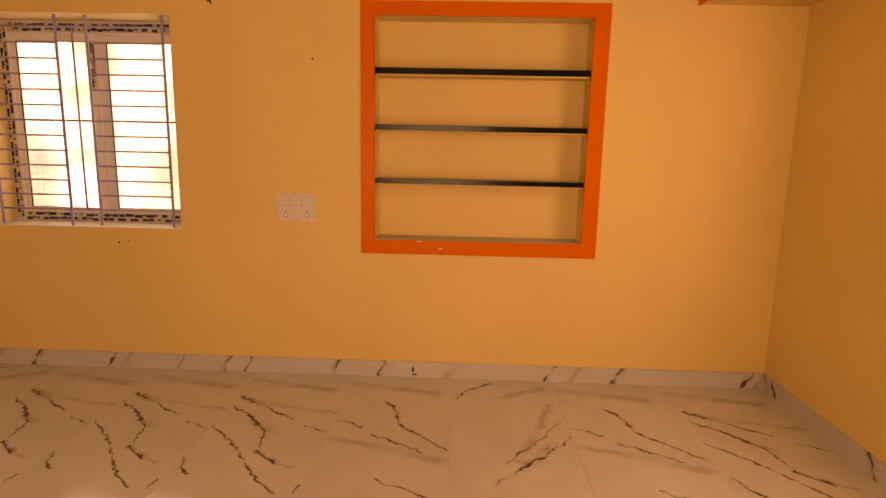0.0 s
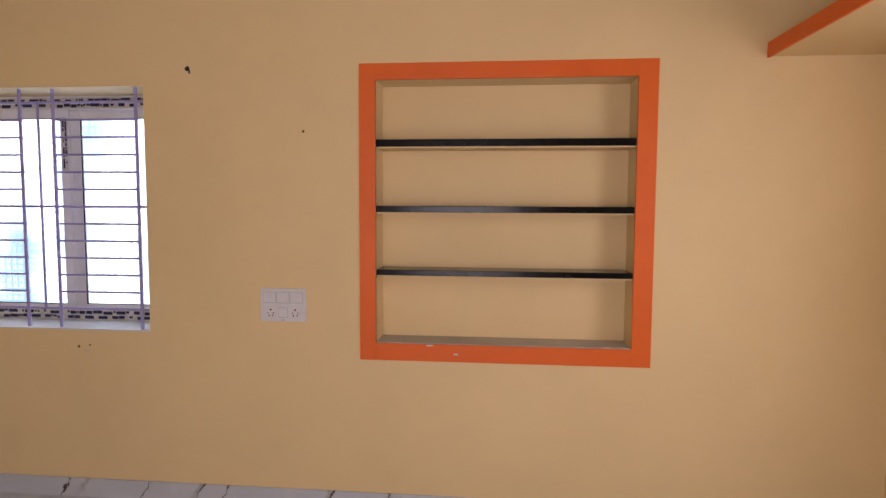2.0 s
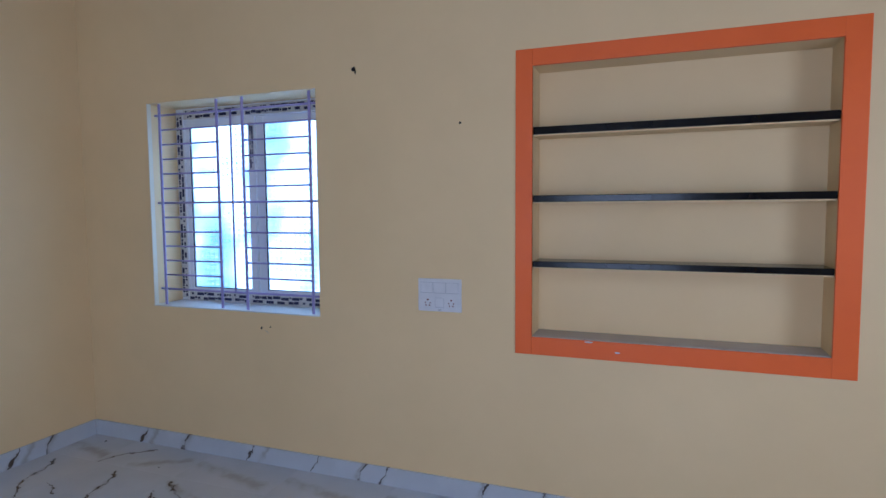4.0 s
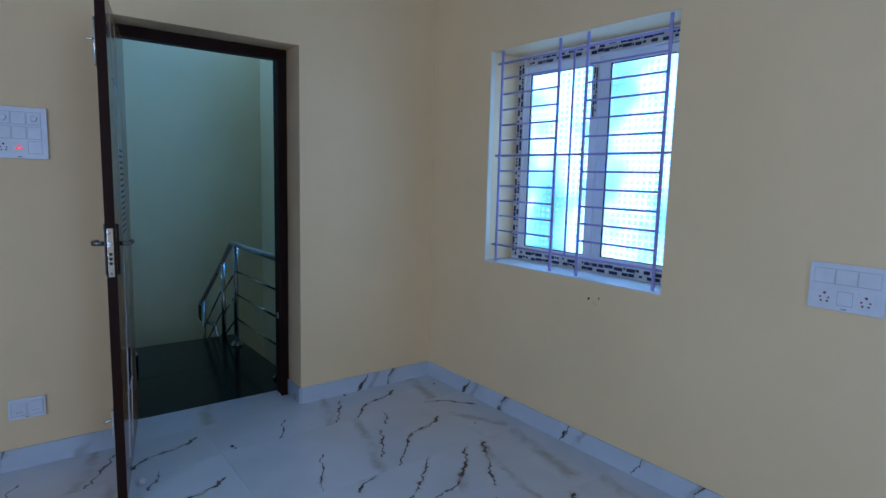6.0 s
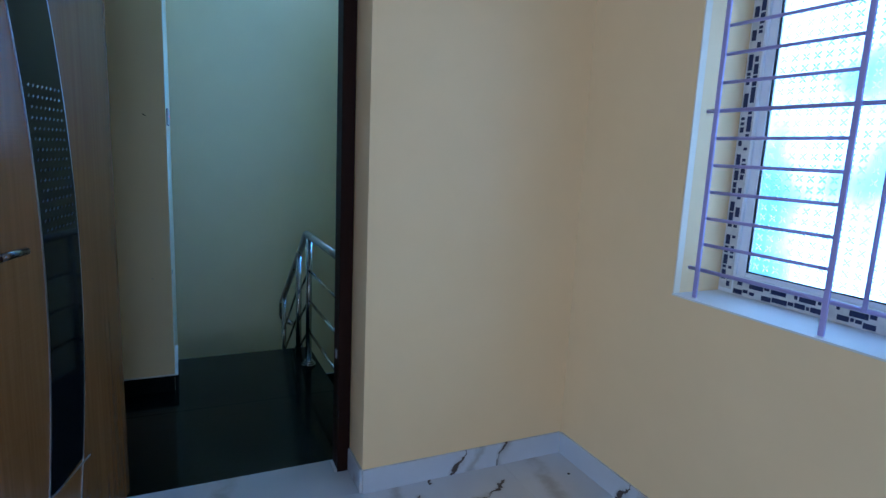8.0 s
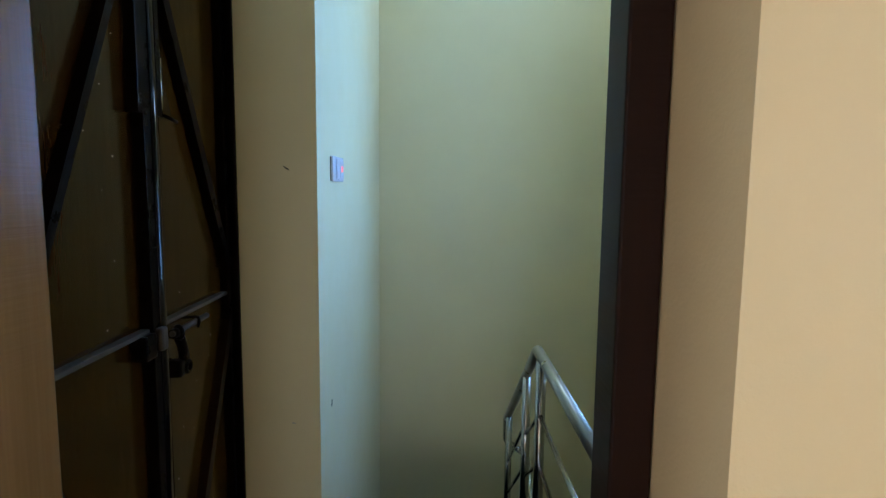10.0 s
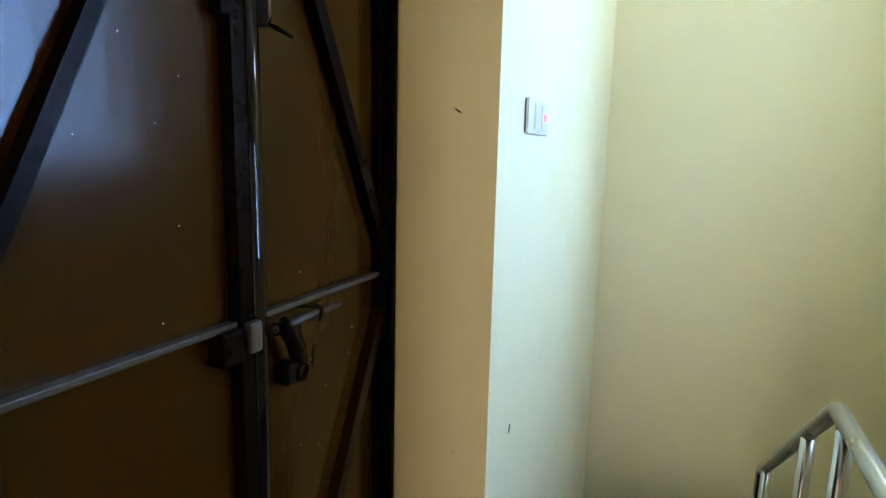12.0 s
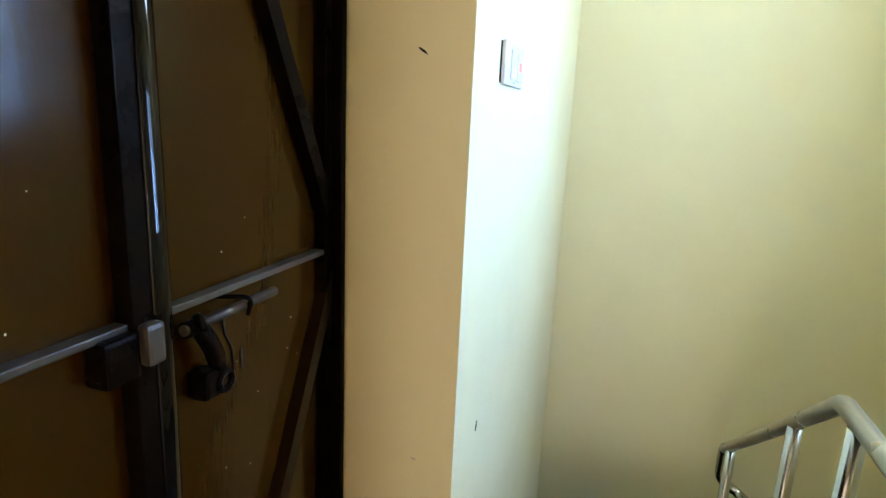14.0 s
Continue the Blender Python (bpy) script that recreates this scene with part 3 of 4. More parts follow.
# ---- things: room doorway ----
frame_ob = root("door_frame", pose(-2.72, (DY0 + DY1) / 2, 0), "dark stained wooden door frame set in the wall", "door frame", kind="structure")
FX0, FX1 = -2.718, -2.637
for nm, y0, y1, s in (("jamb", DY0 + 0.002, DY0 + 0.07, 1), ("jamb", DY1 - 0.054, DY1 - 0.002, -1)):
    bm = box(FX0, FX1, y0, y1, LZ, DZ - 0.056, bevel=0.004)
    part(nm, bm, FRAME_WOOD, frame_ob)
part("head", box(FX0, FX1, DY0 + 0.002, DY1 - 0.002, DZ - 0.056, DZ - 0.001, bevel=0.004), FRAME_WOOD, frame_ob)
part("strike_plate", box(-2.69, -2.665, DY1 - 0.0555, DY1 - 0.054, 0.485, 0.522, bevel=0.0005), PLASTIC, frame_ob, "pale strike plate")
part("top_latch_plate", box(-2.70, -2.675, DY1 - 0.095, DY1 - 0.065, DZ - 0.062, DZ - 0.056), CHROME, frame_ob, "small brass bolt plate")
part("foot_patch", box(-2.717, -2.641, DY1 - 0.066, DY1 - 0.012, 0.0, 0.012, bevel=0.003), PLASTIC, frame_ob, "white cement patch at the foot")

# the open leaf: local x from the hinge to the lock edge, y across its thickness, z up
L = 0.911
ANG = math.degrees(math.atan2(1.345 - 1.532, -1.858 + 2.75))
door = root("door_1", pose(-2.75, 1.532, 0.008, 0, 0, ANG), "open teak veneer door with a curved black glass strip", "door", kind="structure")
part("leaf", box(-0.020, L - 0.004, -0.035, 0.0, 0.0, 2.02, bevel=0.0015), LEAF_WOOD, door, local=True)
part("lock_edge", box(L - 0.004, L, -0.035, 0.0, 0.0, 2.02, bevel=0.001), FRAME_WOOD, door, "dark stained lock edge", local=True)


def strip_u(z):
    return 0.43 + 0.21 * (z - 0.95) ** 2, 0.115


def curved_band(z0, z1, off0, off1, d0, d1, n=24):
    bm = bmesh.new()
    rows = []
    for i in range(n + 1):
        z = z0 + (z1 - z0) * i / n
        c, h = strip_u(z)
        rows.append([bm.verts.new((c + off, d, z)) for off, d in ((off0, d0), (off1, d0), (off1, d1), (off0, d1))])
    for a, b in zip(rows, rows[1:]):
        for k in range(4):
            bm.faces.new((a[k], a[(k + 1) % 4], b[(k + 1) % 4], b[k]))
    bm.faces.new(rows[0])
    bm.faces.new(rows[-1][::-1])
    return bm


part("glass_strip", curved_band(0.37, 1.71, -0.113, 0.113, -0.001, 0.0015), BLACK_GLASS, door, "curved glossy black strip", local=True)
for o in (-0.115, 0.115):
    part("silver_inlay", curved_band(0.10, 1.97, o - 0.0025, o + 0.0025, -0.001, 0.0022, 40), INLAY, door, "thin silver inlay line", local=True)
for z, a in ((1.715, 0.2), (0.365, 0.25)):
    c, h = strip_u(z)
    bm = bx(bmesh.new(), -0.17, 0.17, -0.001, 0.0024, -0.0025, 0.0025, m=Matrix.Translation((c, 0, z)) @ Matrix.Rotation(-a * 0.4, 4, "Y"))
    part("silver_inlay", bm, INLAY, door, local=True)
bm = bmesh.new()
for i in range(15):
    for j in range(8):
        z = 1.08 + 0.026 * i
        c, h = strip_u(z)
        bx(bm, -0.005, 0.005, 0.0015, 0.0022, -0.0025, 0.0025, m=Matrix.Translation((c - 0.092 + 0.0245 * j + 0.008 * (i % 2), 0, z)) @ Matrix.Rotation(0.5, 4, "Y"))
part("engraved_dashes", bm, ETCH, door, "etched dashes on the glass", local=True)


def lever(side):
    """Backplate and lever on one face of the leaf; side +1 is the face towards the window."""
    s = 0.0 if side > 0 else -0.035
    plate = part("handle_plate", box(L - 0.075, L - 0.045, s, s + side * 0.009, 0.945, 1.15, bevel=0.004), DARK_METAL, door, "dark bronze handle plate", local=True)
    bm = bmesh.new()
    rod(bm, (L - 0.06, s, 1.07), (L - 0.06, s + side * 0.05, 1.07), 0.009)
    tube(bm, rounded([(L - 0.06, s + side * 0.045, 1.07), (L - 0.10, s + side * 0.052, 1.072), (L - 0.175, s + side * 0.045, 1.066)], 0.03), 0.009)
    part("handle", bm, HANDLE, plate, "smoked steel lever", smooth=True, local=True)


lever(1)
lever(-1)
lock = part("lock_plate", box(L, L + 0.0025, -0.0285, -0.0075, 0.945, 1.135, bevel=0.0006), CHROME, door, "steel mortise lock face", local=True)
part("latch_bolt", box(L + 0.002, L + 0.012, -0.024, -0.012, 1.06, 1.085, bevel=0.003), CHROME, lock, local=True)
for z in (1.035, 1.017, 0.999, 1.118, 0.96):
    bm = bmesh.new()
    rod(bm, (L + 0.002, -0.018, z), (L + 0.0045 if z > 1.04 or z < 0.98 else L + 0.008, -0.018, z), 0.0062 if 0.98 < z < 1.04 else 0.003)
    part("lock_bolt" if 0.98 < z < 1.04 else "screw", bm, DARK_METAL, lock, smooth=True, local=True)
bm = bmesh.new()
rod(bm, (L - 0.02, -0.040, 1.74), (L - 0.02, -0.040, 1.92), 0.005)
rod(bm, (L - 0.02, -0.040, 1.84), (L - 0.02, -0.066, 1.84), 0.005)
part("tower_bolt", bm, CHROME, door, "chrome tower bolt", smooth=True, local=True)
bm = bmesh.new()
bx(bm, L - 0.035, L - 0.005, -0.043, -0.035, 0.30, 0.40, bevel=0.001)
rod(bm, (L - 0.02, -0.042, 0.36), (L - 0.02, -0.072, 0.35), 0.005)
part("door_catch", bm, CHROME, door, "small chrome catch near the foot", smooth=True, local=True)
for z in (0.25, 1.0, 1.8):
    part("hinge", rod(bmesh.new(), (-0.006, -0.036, z), (-0.006, -0.036, z + 0.09), 0.006), DARK_METAL, door, smooth=True, local=True)
bm = bmesh.new()
rod(bm, (-2.02, 1.425, 0.0), (-2.02, 1.425, 0.010), 0.018)
rod(bm, (-2.02, 1.425, 0.010), (-2.02, 1.425, 0.020), 0.014, r2=0.010)
single("door_stop", bm, PLASTIC, "small white door stop on the marble floor", "door stop", smooth=True)


# ---- things: switch plates ----
def switch_plate(m, w, h, label, cells, holes, led=False, grp="wall switch plates"):
    """A flat modular plate: local x along the wall, y out of it, z up; the middle at the origin."""
    r = root("switch_plate", m, label, "switch plate", grp)
    part("plate", box(-w / 2, w / 2, 0, 0.009, -h / 2, h / 2, bevel=0.003), PLASTIC, r, local=True)
    for x0, x1, z0, z1 in cells:
        c = part("switch", box(x0, x1, 0.009, 0.0115, z0, z1, bevel=0.001), PLASTIC, r, local=True)
        part("shadow_line", box(x0 - 0.0018, x1 + 0.0018, 0.009, 0.0098, z0 - 0.0026, z1 + 0.0018), PLASTIC_GREY, c, "grey joint round the switch", local=True)
    for x, z, s, mt in holes:
        sock = part("socket", box(x - s * 1.9, x + s * 1.9, 0.009, 0.0104, z - s * 1.9, z + s * 1.9, bevel=0.001), PLASTIC, r, local=True)
        for dx, dz, q in ((0, 0.95, 0.34), (-0.85, -0.1, 0.24), (0.85, -0.1, 0.24), (-0.62, -0.95, 0.26), (0.62, -0.95, 0.26)):
            part("pin_hole", rod(bmesh.new(), (x + dx * s, 0.0100, z + dz * s), (x + dx * s, 0.0109, z + dz * s), q * s, 8), mt, sock, local=True)
    part("brand_bar", box(-0.008, 0.008, 0.009, 0.0094, -h / 2 + 0.006, -h / 2 + 0.0095), INK_GREY, r, local=True)
    return r


turnN = 180
c3 = [(-0.098, -0.036, 0.012, 0.062), (-0.031, 0.031, 0.012, 0.062), (0.036, 0.098, 0.012, 0.062), (-0.022, 0.022, -0.060, -0.014)]
switch_plate(pose(-0.036, YN, 1.029, 0, 0, turnN), 0.229, 0.164, "white modular plate with two sockets and three switches", c3, [(-0.062, -0.038, 0.015, SOCKET_RED), (0.062, -0.038, 0.015, SOCKET_RED)])
cells = []
for r_ in range(3):
    for c_ in range(3):
        if r_ < 2 or c_ == 0:
            cells.append((-0.08 + 0.054 * c_, -0.032 + 0.054 * c_, 0.038 - 0.062 * r_, 0.088 - 0.062 * r_))
big = switch_plate(pose(XW, 1.075, 1.515, 0, 0, -90), 0.208, 0.221, "large white switch board with a glowing red indicator", cells, [(0.055, -0.062, 0.013, HOLE)])
ind = part("indicator", box(-0.016, 0.022, 0.009, 0.0105, -0.080, -0.045, bevel=0.001), PLASTIC, big, local=True)
for x, z in ((0.0, -0.056), (0.010, -0.067), (-0.006, -0.068)):
    part("light", rod(bmesh.new(), (x, 0.0103, z), (x, 0.0115, z), 0.0052, 10), LED, ind, "glowing red light", local=True)
for x in (0.052, -0.056):
    part("fan_knob", rod(bmesh.new(), (x, 0.0115, 0.063), (x, 0.020, 0.063), 0.012, 16, 0.010), PLASTIC, big, smooth=True, local=True)
low = switch_plate(pose(XW, 1.040, 0.282, 0, 0, -90), 0.140, 0.094, "small white low socket plate above the skirting", [(-0.058, -0.004, -0.030, 0.030), (0.004, 0.058, -0.030, 0.030)], [])
for x in (-0.040, -0.030, -0.020, 0.020, 0.030, 0.040):
    part("pin", rod(bmesh.new(), (x, 0.0115, -0.014), (x, 0.013, -0.014), 0.0032, 10), CHROME, low, "bright metal pin", smooth=True, local=True)
sp = switch_plate(pose(-4.139, SY0 + 0.003, 1.459, 0, 0, 0), 0.208, 0.092, "small white switch plate on the stair wall", [(-0.094, -0.028, -0.032, 0.032), (-0.022, 0.045, -0.032, 0.032)], [])
# Near-black backing: the shadow between plate and wall, put in as colour.
part("shadow_backing", box(-0.101, 0.1035, -0.003, 0.0005, -0.044, 0.044), HOLE, sp, "black backing painted as the shadow gap behind the plate", local=True)
part("light", box(-0.072, -0.050, 0.0115, 0.0123, -0.008, 0.012), LED, sp, "small red mark", local=True)

# ---- things: steel double door on the landing ----
md = root("steel_door", pose(-3.31, MY, LZ), "closed brown enamelled steel double door with diagonal braces", "door")
MX0, MX1, JX, MZ = -3.806, -2.802, -3.322, 2.03
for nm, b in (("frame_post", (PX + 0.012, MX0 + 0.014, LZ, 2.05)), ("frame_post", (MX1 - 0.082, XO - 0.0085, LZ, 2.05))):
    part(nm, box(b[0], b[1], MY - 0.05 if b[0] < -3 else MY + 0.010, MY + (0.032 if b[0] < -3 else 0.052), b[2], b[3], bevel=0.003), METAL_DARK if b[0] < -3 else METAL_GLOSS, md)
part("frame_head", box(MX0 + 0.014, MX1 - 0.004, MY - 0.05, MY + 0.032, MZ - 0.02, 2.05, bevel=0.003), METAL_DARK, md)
ZH = 1.052
for x0, x1, outer in ((MX0 + 0.016, JX - 0.002, MX0), (JX + 0.002, MX1 - 0.006, MX1)):
    leaf = part("door_leaf", box(x0, x1, MY - 0.022, MY - 0.018, LZ + 0.015, MZ - 0.022), METAL_PAINT, md, "glossy brown sheet steel leaf")
    s = 1 if outer == MX0 else -1
    mw = 0.022 if s > 0 else 0.036
    ox, ix = (x0, x1 - mw) if s > 0 else (x1, x0 + mw)
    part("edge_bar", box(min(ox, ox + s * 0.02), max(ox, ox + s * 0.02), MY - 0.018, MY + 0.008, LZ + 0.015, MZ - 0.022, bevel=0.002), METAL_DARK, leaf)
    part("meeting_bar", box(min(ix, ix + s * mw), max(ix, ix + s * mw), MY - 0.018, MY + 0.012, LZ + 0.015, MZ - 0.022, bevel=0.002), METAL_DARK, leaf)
    a, b = ox + s * 0.02, ix
    part("rail", box(min(a, b), max(a, b), MY - 0.018, MY + 0.004, ZH - 0.003, ZH + 0.008, bevel=0.002), METAL_DUSTY, leaf, "dusty horizontal angle rail")
    oa, za = (-3.815, 0.060) if s > 0 else (-2.842, 0.035)
    for zt, sg in ((1.95 if s > 0 else 1.99, 1), (0.115, -1)):
        a, zs = oa, ZH + sg * za * 0.5
        d = Vector((b - a, 0, zt - zs))
        bm = bmesh.new()
        n = d.normalized()
        w = Vector((-n.z, 0, n.x)) * (0.016 if s > 0 else 0.011)
        e = b - 0.022 if s > 0 else b
        q = [Vector((a, 0, zs)), Vector((e, 0, zt))]
        vs = []
        for yy in (MY - 0.018, MY + 0.009):
            for p in (q[0] + w, q[1] + w, q[1] - w, q[0] - w):
                vs.append(bm.verts.new((p.x, yy, p.z)))
        for f in ((0, 1, 2, 3), (7, 6, 5, 4), (0, 4, 5, 1), (1, 5, 6, 2), (2, 6, 7, 3), (3, 7, 4, 0)):
            bm.faces.new([vs[k] for k in f])
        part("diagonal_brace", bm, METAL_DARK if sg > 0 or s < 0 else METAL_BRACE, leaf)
strip = rod(bmesh.new(), (0, 0, 0.03), (0, 0, MZ - 0.03), 0.016, 20)
bmesh.ops.transform(strip, matrix=Matrix.Translation((JX - 0.008, MY + 0.0125, 0)) @ Matrix.Diagonal((1, 0.45, 1, 1)), verts=strip.verts)
part("cover_strip", strip, GLOSS_DARK, md, "glossy strip over the meeting edge", smooth=True)
part("bolt_box", box(JX - 0.051, JX + 0.058, MY - 0.016, MY + 0.0122, 1.56, 1.98, bevel=0.003), METAL_DARK, md)
bm = bmesh.new()
rod(bm, (JX - 0.062, MY + 0.004, 1.565), (JX - 0.062, MY + 0.004, 1.70), 0.0045)
rod(bm, (JX - 0.050, MY + 0.004, 1.625), (JX - 0.068, MY + 0.004, 1.625), 0.007)
part("tower_bolt", bm, STEEL, md, "worn steel bolt", smooth=True)
part("bolt_hook", tube(bmesh.new(), rounded([(JX - 0.062, MY + 0.004, 1.568), (JX - 0.062, MY + 0.022, 1.560), (JX - 0.098, MY + 0.024, 1.553)], 0.012), 0.0045), METAL_DARK, md, smooth=True)
latch = part("slide_bolt", rod(bmesh.new(), (JX - 0.255, MY + 0.016, 1.026), (JX - 0.035, MY + 0.020, 1.028), 0.008), METAL_DUSTY, md, "dusty sliding bolt", smooth=True)
part("keeper", box(JX + 0.006, JX + 0.036, MY + 0.012, MY + 0.032, 1.004, 1.060, bevel=0.007), METAL_DUSTY, latch, "dusty rounded keeper")
part("keeper_plate", box(JX + 0.036, JX + 0.088, MY - 0.018, MY + 0.020, 0.992, 1.052, bevel=0.006), METAL_DARK, latch)
bm = tube(bmesh.new(), [(JX - 0.062 + 0.008 * math.cos(a), MY + 0.024 + 0.014 * math.cos(a), 1.026 + 0.016 * math.sin(a)) for a in [math.pi * 2 * k / 14 for k in range(15)]], 0.0055, 8)
part("ring", bm, METAL_DARK, latch, smooth=True)
part("bolt_stop", rod(bmesh.new(), (JX - 0.040, MY + 0.018, 1.026), (JX - 0.062, MY + 0.018, 1.026), 0.012), METAL_DARK, latch, smooth=True)
bm = tube(bmesh.new(), rounded([(JX - 0.130, MY - 0.014, 1.047), (JX - 0.160, MY + 0.030, 1.044), (JX - 0.172, MY + 0.030, 1.034), (JX - 0.166, MY + 0.028, 1.012)], 0.012), 0.0042, 8)
part("staple", bm, METAL_DARK, latch, smooth=True)
bm = bmesh.new()
tube(bm, rounded([(JX - 0.070, MY + 0.018, 1.020), (JX - 0.092, MY + 0.018, 0.985), (JX - 0.112, MY + 0.012, 0.945)], 0.03), 0.014, 8)
part("hasp_arm", bm, METAL_DARK, latch, smooth=True)
part("lock_case", box(JX - 0.112, JX - 0.074, MY - 0.018, MY + 0.020, 0.900, 0.945, bevel=0.008), METAL_DARK, latch)
bm = tube(bmesh.new(), [(JX - 0.116 + 0.015 * math.cos(a), MY + 0.020, 0.920 + 0.015 * math.sin(a)) for a in [math.pi * 2 * k / 14 for k in range(15)]], 0.0058, 8)
part("ring", bm, METAL_DARK, latch, smooth=True)
for pts in ([(-0.160, 1.005), (-0.162, 0.975), (-0.180, 0.945), (-0.183, 0.890), (-0.187, 0.878)], [(-0.203, 0.934), (-0.203, 0.897)]):
    part("wire", tube(bmesh.new(), rounded([(JX + x, MY - 0.016, z) for x, z in pts], 0.01), 0.0016, 6), HOLE, latch)
bm = bmesh.new()
rod(bm, (JX - 0.032, MY + 0.008, 0.06), (JX - 0.032, MY + 0.008, 0.54), 0.007)
bx(bm, JX - 0.036, JX - 0.020, MY + 0.002, MY + 0.016, 0.50, 0.54, bevel=0.004)
tube(bm, rounded([(JX - 0.032, MY + 0.010, 0.520), (JX - 0.044, MY + 0.030, 0.518), (JX - 0.066, MY + 0.034, 0.506)], 0.010), 0.0048)
bx(bm, JX - 0.118, JX - 0.024, MY - 0.014, MY + 0.010, 0.405, 0.428, bevel=0.004)
part("foot_bolt", bm, METAL_DARK, md, "dark foot bolt with a bent knob", smooth=True)
chip = bmesh.new()
vs = [chip.verts.new((JX + x, MY + y, z)) for y in (0.012, 0.016) for x, z in ((-0.020, 0.612), (-0.020, 0.560), (-0.040, 0.566))]
for f in ((0, 1, 2), (5, 4, 3), (0, 3, 4, 1), (1, 4, 5, 2), (2, 5, 3, 0)):
    chip.faces.new([vs[k] for k in f])
part("bolt_guide", chip, STEEL_DULL, md, "bare steel guide plate")
rnd = random.Random(7)
for i in range(34):
    x, z = rnd.choice([(rnd.uniform(-3.72, -3.34), rnd.uniform(0.4, 1.3)), (rnd.uniform(-3.24, -2.82), rnd.uniform(0.6, 1.9))])
    bm = bmesh.new()
    bmesh.ops.create_icosphere(bm, subdivisions=1, radius=rnd.uniform(0.0006, 0.0016), matrix=Matrix.Translation((x, MY - 0.018, z)))
    part("paint_fleck", bm, SILL, md, "pale paint fleck")

# ---- things: stair railing ----
rail = root("stair_railing", pose(-3.9, 2.45, 0), "stainless steel stair railing with a round handrail", "railing")
RY, RZ, AX = 2.458, 0.792, -4.06
SL = 0.67
EX = -5.13


def rail_z(x):
    return RZ if x > AX else RZ + (x - AX) * SL


pts = rounded([(XO - 0.002, RY, RZ), (AX, RY, RZ), (EX, RY + 0.02, rail_z(EX))], 0.02, 4)
part("handrail", tube(bmesh.new(), pts, 0.020, 16), STEEL_DULL, rail, "dull round steel handrail", smooth=True)
ze = rail_z(EX)
pts = rounded([(EX, RY + 0.02, ze + 0.006), (EX - 0.03, RY + 0.02, ze - 0.02), (EX - 0.035, RY + 0.02, ze - 0.16), (EX - 0.02, RY + 0.10, ze - 0.20), (EX + 0.05, RY + 0.13, ze - 0.20), (EX + 0.95, RY + 0.13, ze - 0.20 - 0.9 * 0.72)], 0.07, 6)
part("gooseneck", tube(bmesh.new(), pts, 0.019, 14), STEEL, rail, "shiny bent pipe turning to the lower flight", smooth=True)
posts = [(-3.05, LZ), (-3.972, LZ), (-4.335, LZ - RISE), (-5.035, LZ - RISE * 4)]
for x, z in posts:
    yy = RY + (0.0 if x > AX else 0.02 * (AX - x))
    p = part("post", rod(bmesh.new(), (x, yy, z), (x, yy, rail_z(x) - 0.012), 0.019, 16), STEEL, rail, smooth=True)
    bm = bmesh.new()
    for k, rr in enumerate((0.045, 0.036, 0.028)):
        rod(bm, (x, yy, z + 0.011 * k), (x, yy, z + 0.011 * (k + 1)), rr, 20)
    part("base_collar", bm, STEEL, p, "stepped round base collar", smooth=True)
for off in (0.185, 0.385, 0.575):
    for (xa, za), (xb, zb) in zip(posts, posts[1:]):
        sa, sb = (0.0 if xa > AX else (xa - AX) * 0.73), (0.0 if xb > AX else (xb - AX) * 0.73)
        if xa > -4.0 and xb < -4.2:
            sb, sa = (xb + 3.98) * SL, 0.0
        b = rod(bmesh.new(), (xa, RY, off + sa), (xb, RY + (0.0 if xb > AX else 0.02 * (AX - xb)), off + sb), 0.008, 10)
        part("infill_bar", b, STEEL, rail, smooth=True)
    part("infill_bar", rod(bmesh.new(), (XO, RY, off), (-3.05, RY, off), 0.008, 10), STEEL, rail, smooth=True)

# ---- small marks ----
def wall_mark(m, w, h, mat, label):
    bm = bmesh.new()
    bmesh.ops.create_icosphere(bm, subdivisions=2, radius=1, matrix=Matrix.LocRotScale(None, None, (w, 0.0025, h)))
    rn = random.Random(int(w * 1e5))
    for v in bm.verts:
        v.co.x *= rn.uniform(0.8, 1.25)
        v.co.z *= rn.uniform(0.8, 1.25)
    ob = single("wall_mark", bm, mat, label, "mark", "small marks on the walls")
    ob.matrix_world = m
    return ob


wall_mark(pose(-0.501, YN, 2.175), 0.013, 0.011, HOLE, "dark drilled hole in the cream wall")
wall_mark(pose(-0.492, YN, 2.160), 0.005, 0.008, HOLE, "dark chip below a drilled hole")
wall_mark(pose(0.073, YN, 1.871), 0.006, 0.006, HOLE, "small dark nail hole in the cream wall")
wall_mark(pose(-1.121, YN, 0.791), 0.006, 0.007, HOLE, "dark nail hole below the window sill")
wall_mark(pose(-1.06, YN, 0.800), 0.004, 0.005, HOLE, "tiny dark dent below the window sill")
wall_mark(pose(-1.085, YN, 0.772, 0, 30, 0), 0.018, 0.0018, PLASTER, "curved scratch below the window sill")
wall_mark(pose(PX, 1.590, 1.454, 0, 35, 90), 0.012, 0.0022, HOLE, "short dark scratch on the yellow pillar")
wall_mark(pose(-4.016, SY0, 0.594, 0, 70, 0), 0.013, 0.0022, HOLE, "short dark scratch on the stair wall")
wall_mark(pose(PX, 1.60, 0.6, 0, 20, 90), 0.006, 0.002, PLASTER, "faint scratch on the yellow pillar")

def crumb(x, y, z, size, mat, label):
    bm = bmesh.new()
    bmesh.ops.create_icosphere(bm, subdivisions=2, radius=1, matrix=Matrix.LocRotScale(None, None, (size, size * 0.7, size * 0.45)))
    rn = random.Random(int(1000 * abs(x)))
    for v in bm.verts:
        v.co *= rn.uniform(0.75, 1.2)
    ob = single("crumb", bm, mat, label, "debris", "crumbs on the floor")
    ob.matrix_world = pose(x, y, z + size * 0.4, 0, 0, 40)


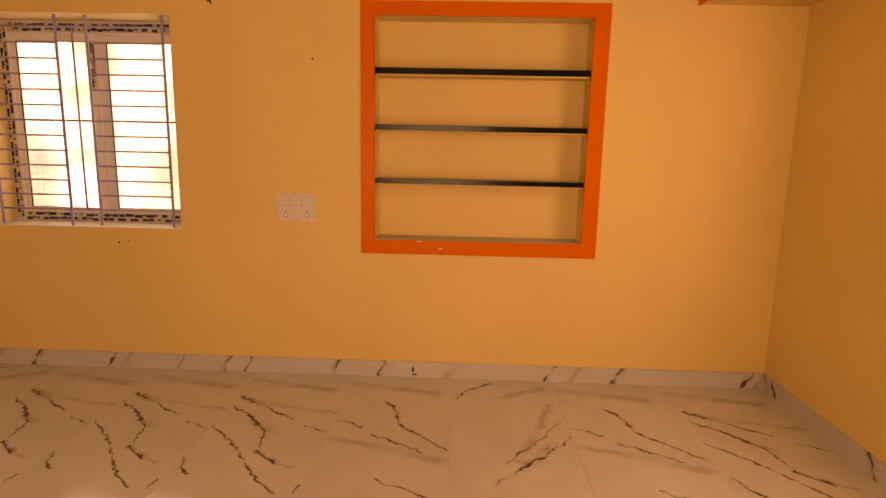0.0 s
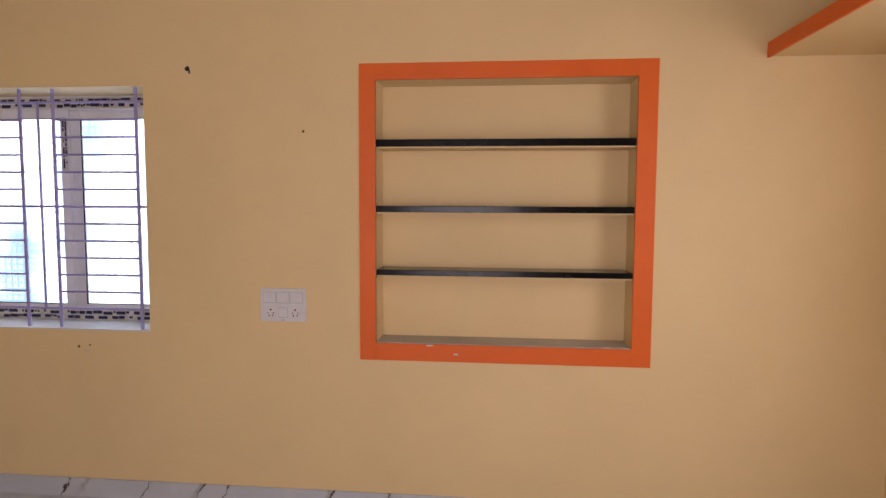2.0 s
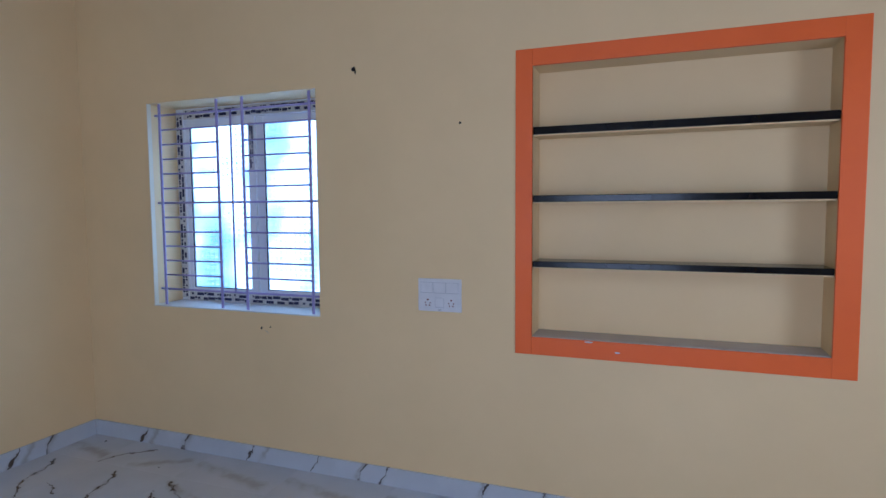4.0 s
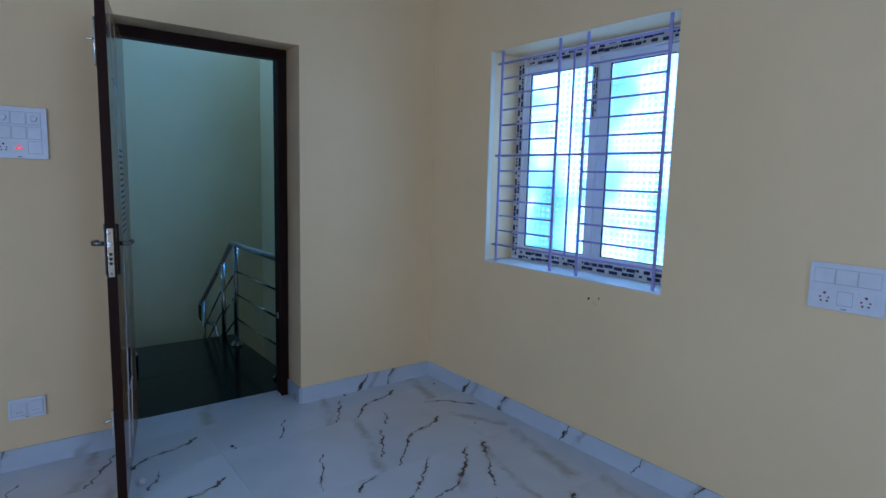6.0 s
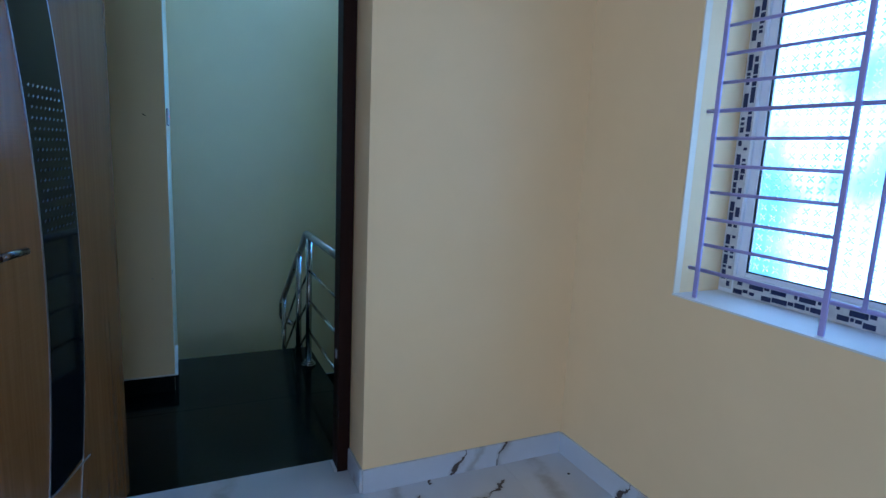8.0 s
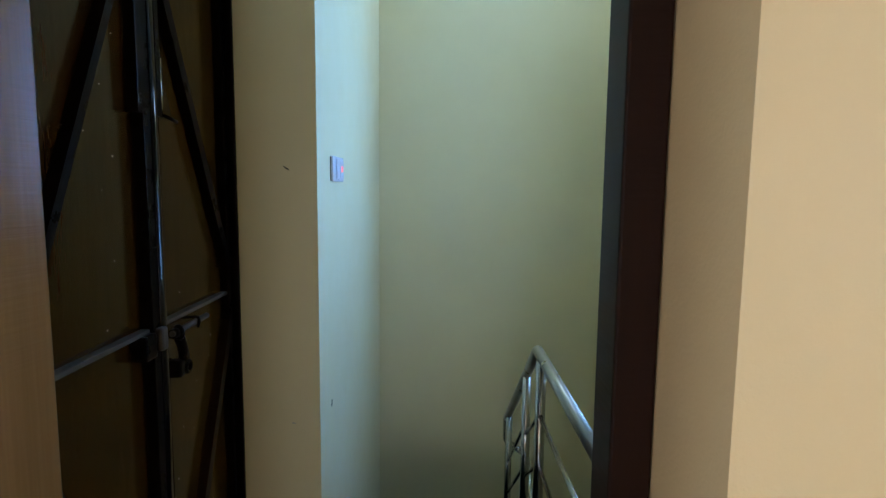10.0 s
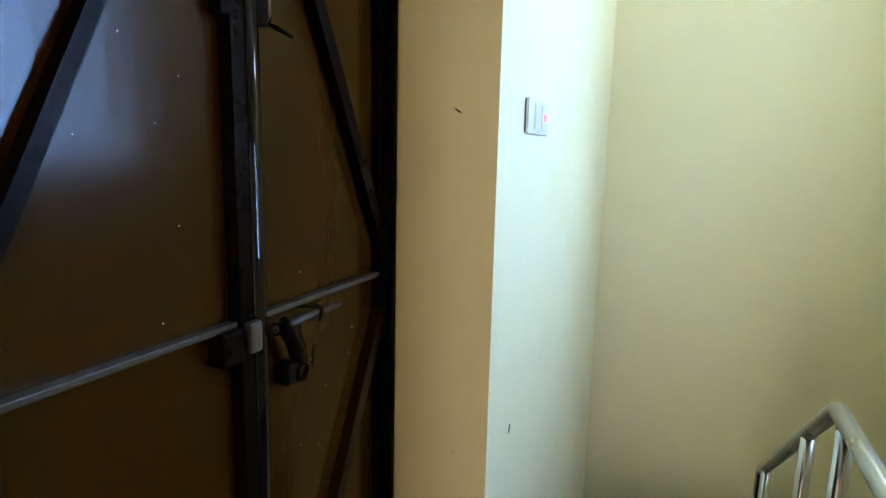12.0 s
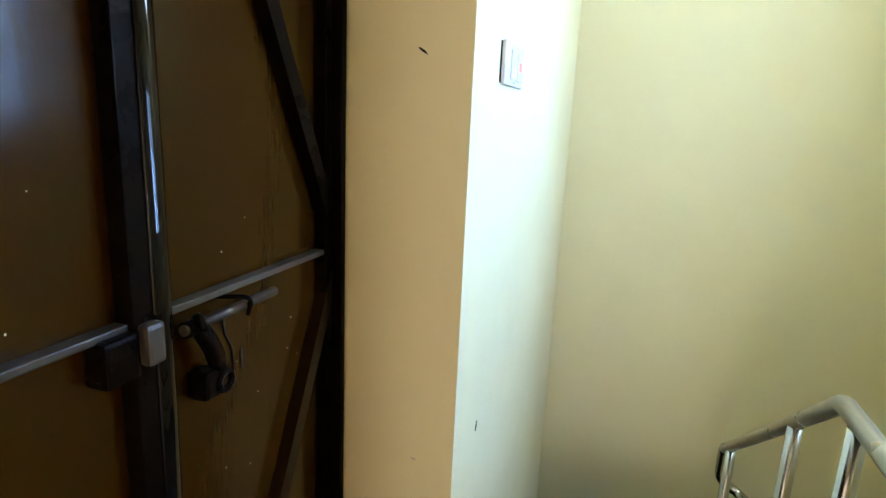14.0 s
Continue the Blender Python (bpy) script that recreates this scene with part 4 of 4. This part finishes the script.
crumb(-2.131, 1.851, 0, 0.011, HOLE, "dark dirt crumb on the marble floor")
crumb(-2.105, 1.86, 0, 0.006, HOLE, "tiny dark dirt crumb on the marble floor")
crumb(-2.28, 3.22, 0, 0.007, HOLE, "dark dirt crumb beside the skirting")
crumb(-1.66, 3.05, 0, 0.005, HOLE, "tiny dirt crumb on the marble floor")
wall_mark(pose(0.662, YN - 0.010, 0.050), 0.008, 0.018, HOLE, "dark stain on the marble skirting")
wall_mark(pose(0.672, YN - 0.010, 0.018), 0.016, 0.005, HOLE, "dark smear on the marble skirting")

# ---- skirting and floor tiles ----
SH, ST = 0.098, 0.010
shared = {}


def tile_mesh(sx, sy, sz, mat):
    key = (round(sx, 4), round(sy, 4), round(sz, 4), mat.name)
    if key not in shared:
        bm = box(-sx / 2, sx / 2, -sy / 2, sy / 2, -sz / 2, sz / 2)
        es = [e for e in bm.edges if all(abs(v.co.z - sz / 2) < 1e-6 for v in e.verts)]
        bmesh.ops.bevel(bm, geom=es, offset=0.0005, segments=1, affect="EDGES")
        shared[key] = mesh_of("tile", bm, mat)
    return shared[key]


def tile(parent, x, y, z, sx, sy, sz, mat, rz=0.0):
    ob = new("tile", tile_mesh(sx, sy, sz, mat))
    ob.parent = parent
    ob.matrix_local = pose(x, y, z, 0, 0, rz)


T, G = 0.6, 0.0007
TX0, TY0 = -2.09, YN - 0.31 - 5 * 2 * T
xs = [XW] + [TX0 + T * i for i in range(10) if XW < TX0 + T * i < XE - 0.1] + [XE]
ys = [YS] + [TY0 + 2 * T * i for i in range(12) if YS < TY0 + 2 * T * i < YN] + [YN]
COLUMNS = (FACE_B, FACE_B, FACE_A, FACE_A, FACE_A, FACE_B, FACE_C, FACE_B, FACE_A)
for i, (x0, x1) in enumerate(zip(xs, xs[1:])):
    for y0, y1 in zip(ys, ys[1:]):
        face = COLUMNS[i] if y1 - y0 > 1.0 else (FACE_D if i in (1, 6) else FACE_E)
        tile(floor, (x0 + x1) / 2, (y0 + y1) / 2, -0.006, x1 - x0 - G, y1 - y0 - G, 0.012, face)
tile(floor, (TH + XW) / 2, (DY0 + DY1) / 2, -0.006, XW - TH - G, DY1 - DY0 - 0.002, 0.012, FACE_E)

base = root("baseboard", pose(0, YN, 0), "white veined marble skirting along the walls", "skirting", kind="structure")


def skirt(parent, a, b, fixed, axis, side):
    at, n = a, 0
    while at < b - 0.01:
        face = SKIRTS[n % 8 if n % 8 < 7 else 1]
        n += 1
        e = min(at + T, b)
        c = (at + e) / 2
        if axis == "x":
            tile(parent, c, fixed - side * ST / 2 - YN, SH / 2, e - at - G, ST, SH, face)
        else:
            tile(parent, fixed - side * ST / 2, c - YN, SH / 2, e - at - G, ST, SH, face, 90)
        at = e


skirt(base, XW + ST, XE - ST, YN, "x", 1)
skirt(base, DY1, YN - ST, XW, "y", -1)
skirt(base, YS, DY0, XW, "y", -1)
skirt(base, YS, YN, XE, "y", 1)
tile(base, (XW - 2.645) / 2 - 0.001, DY1 - ST / 2 - YN, SH / 2, XW + 2.645, ST, SH, SKIRTS[5])
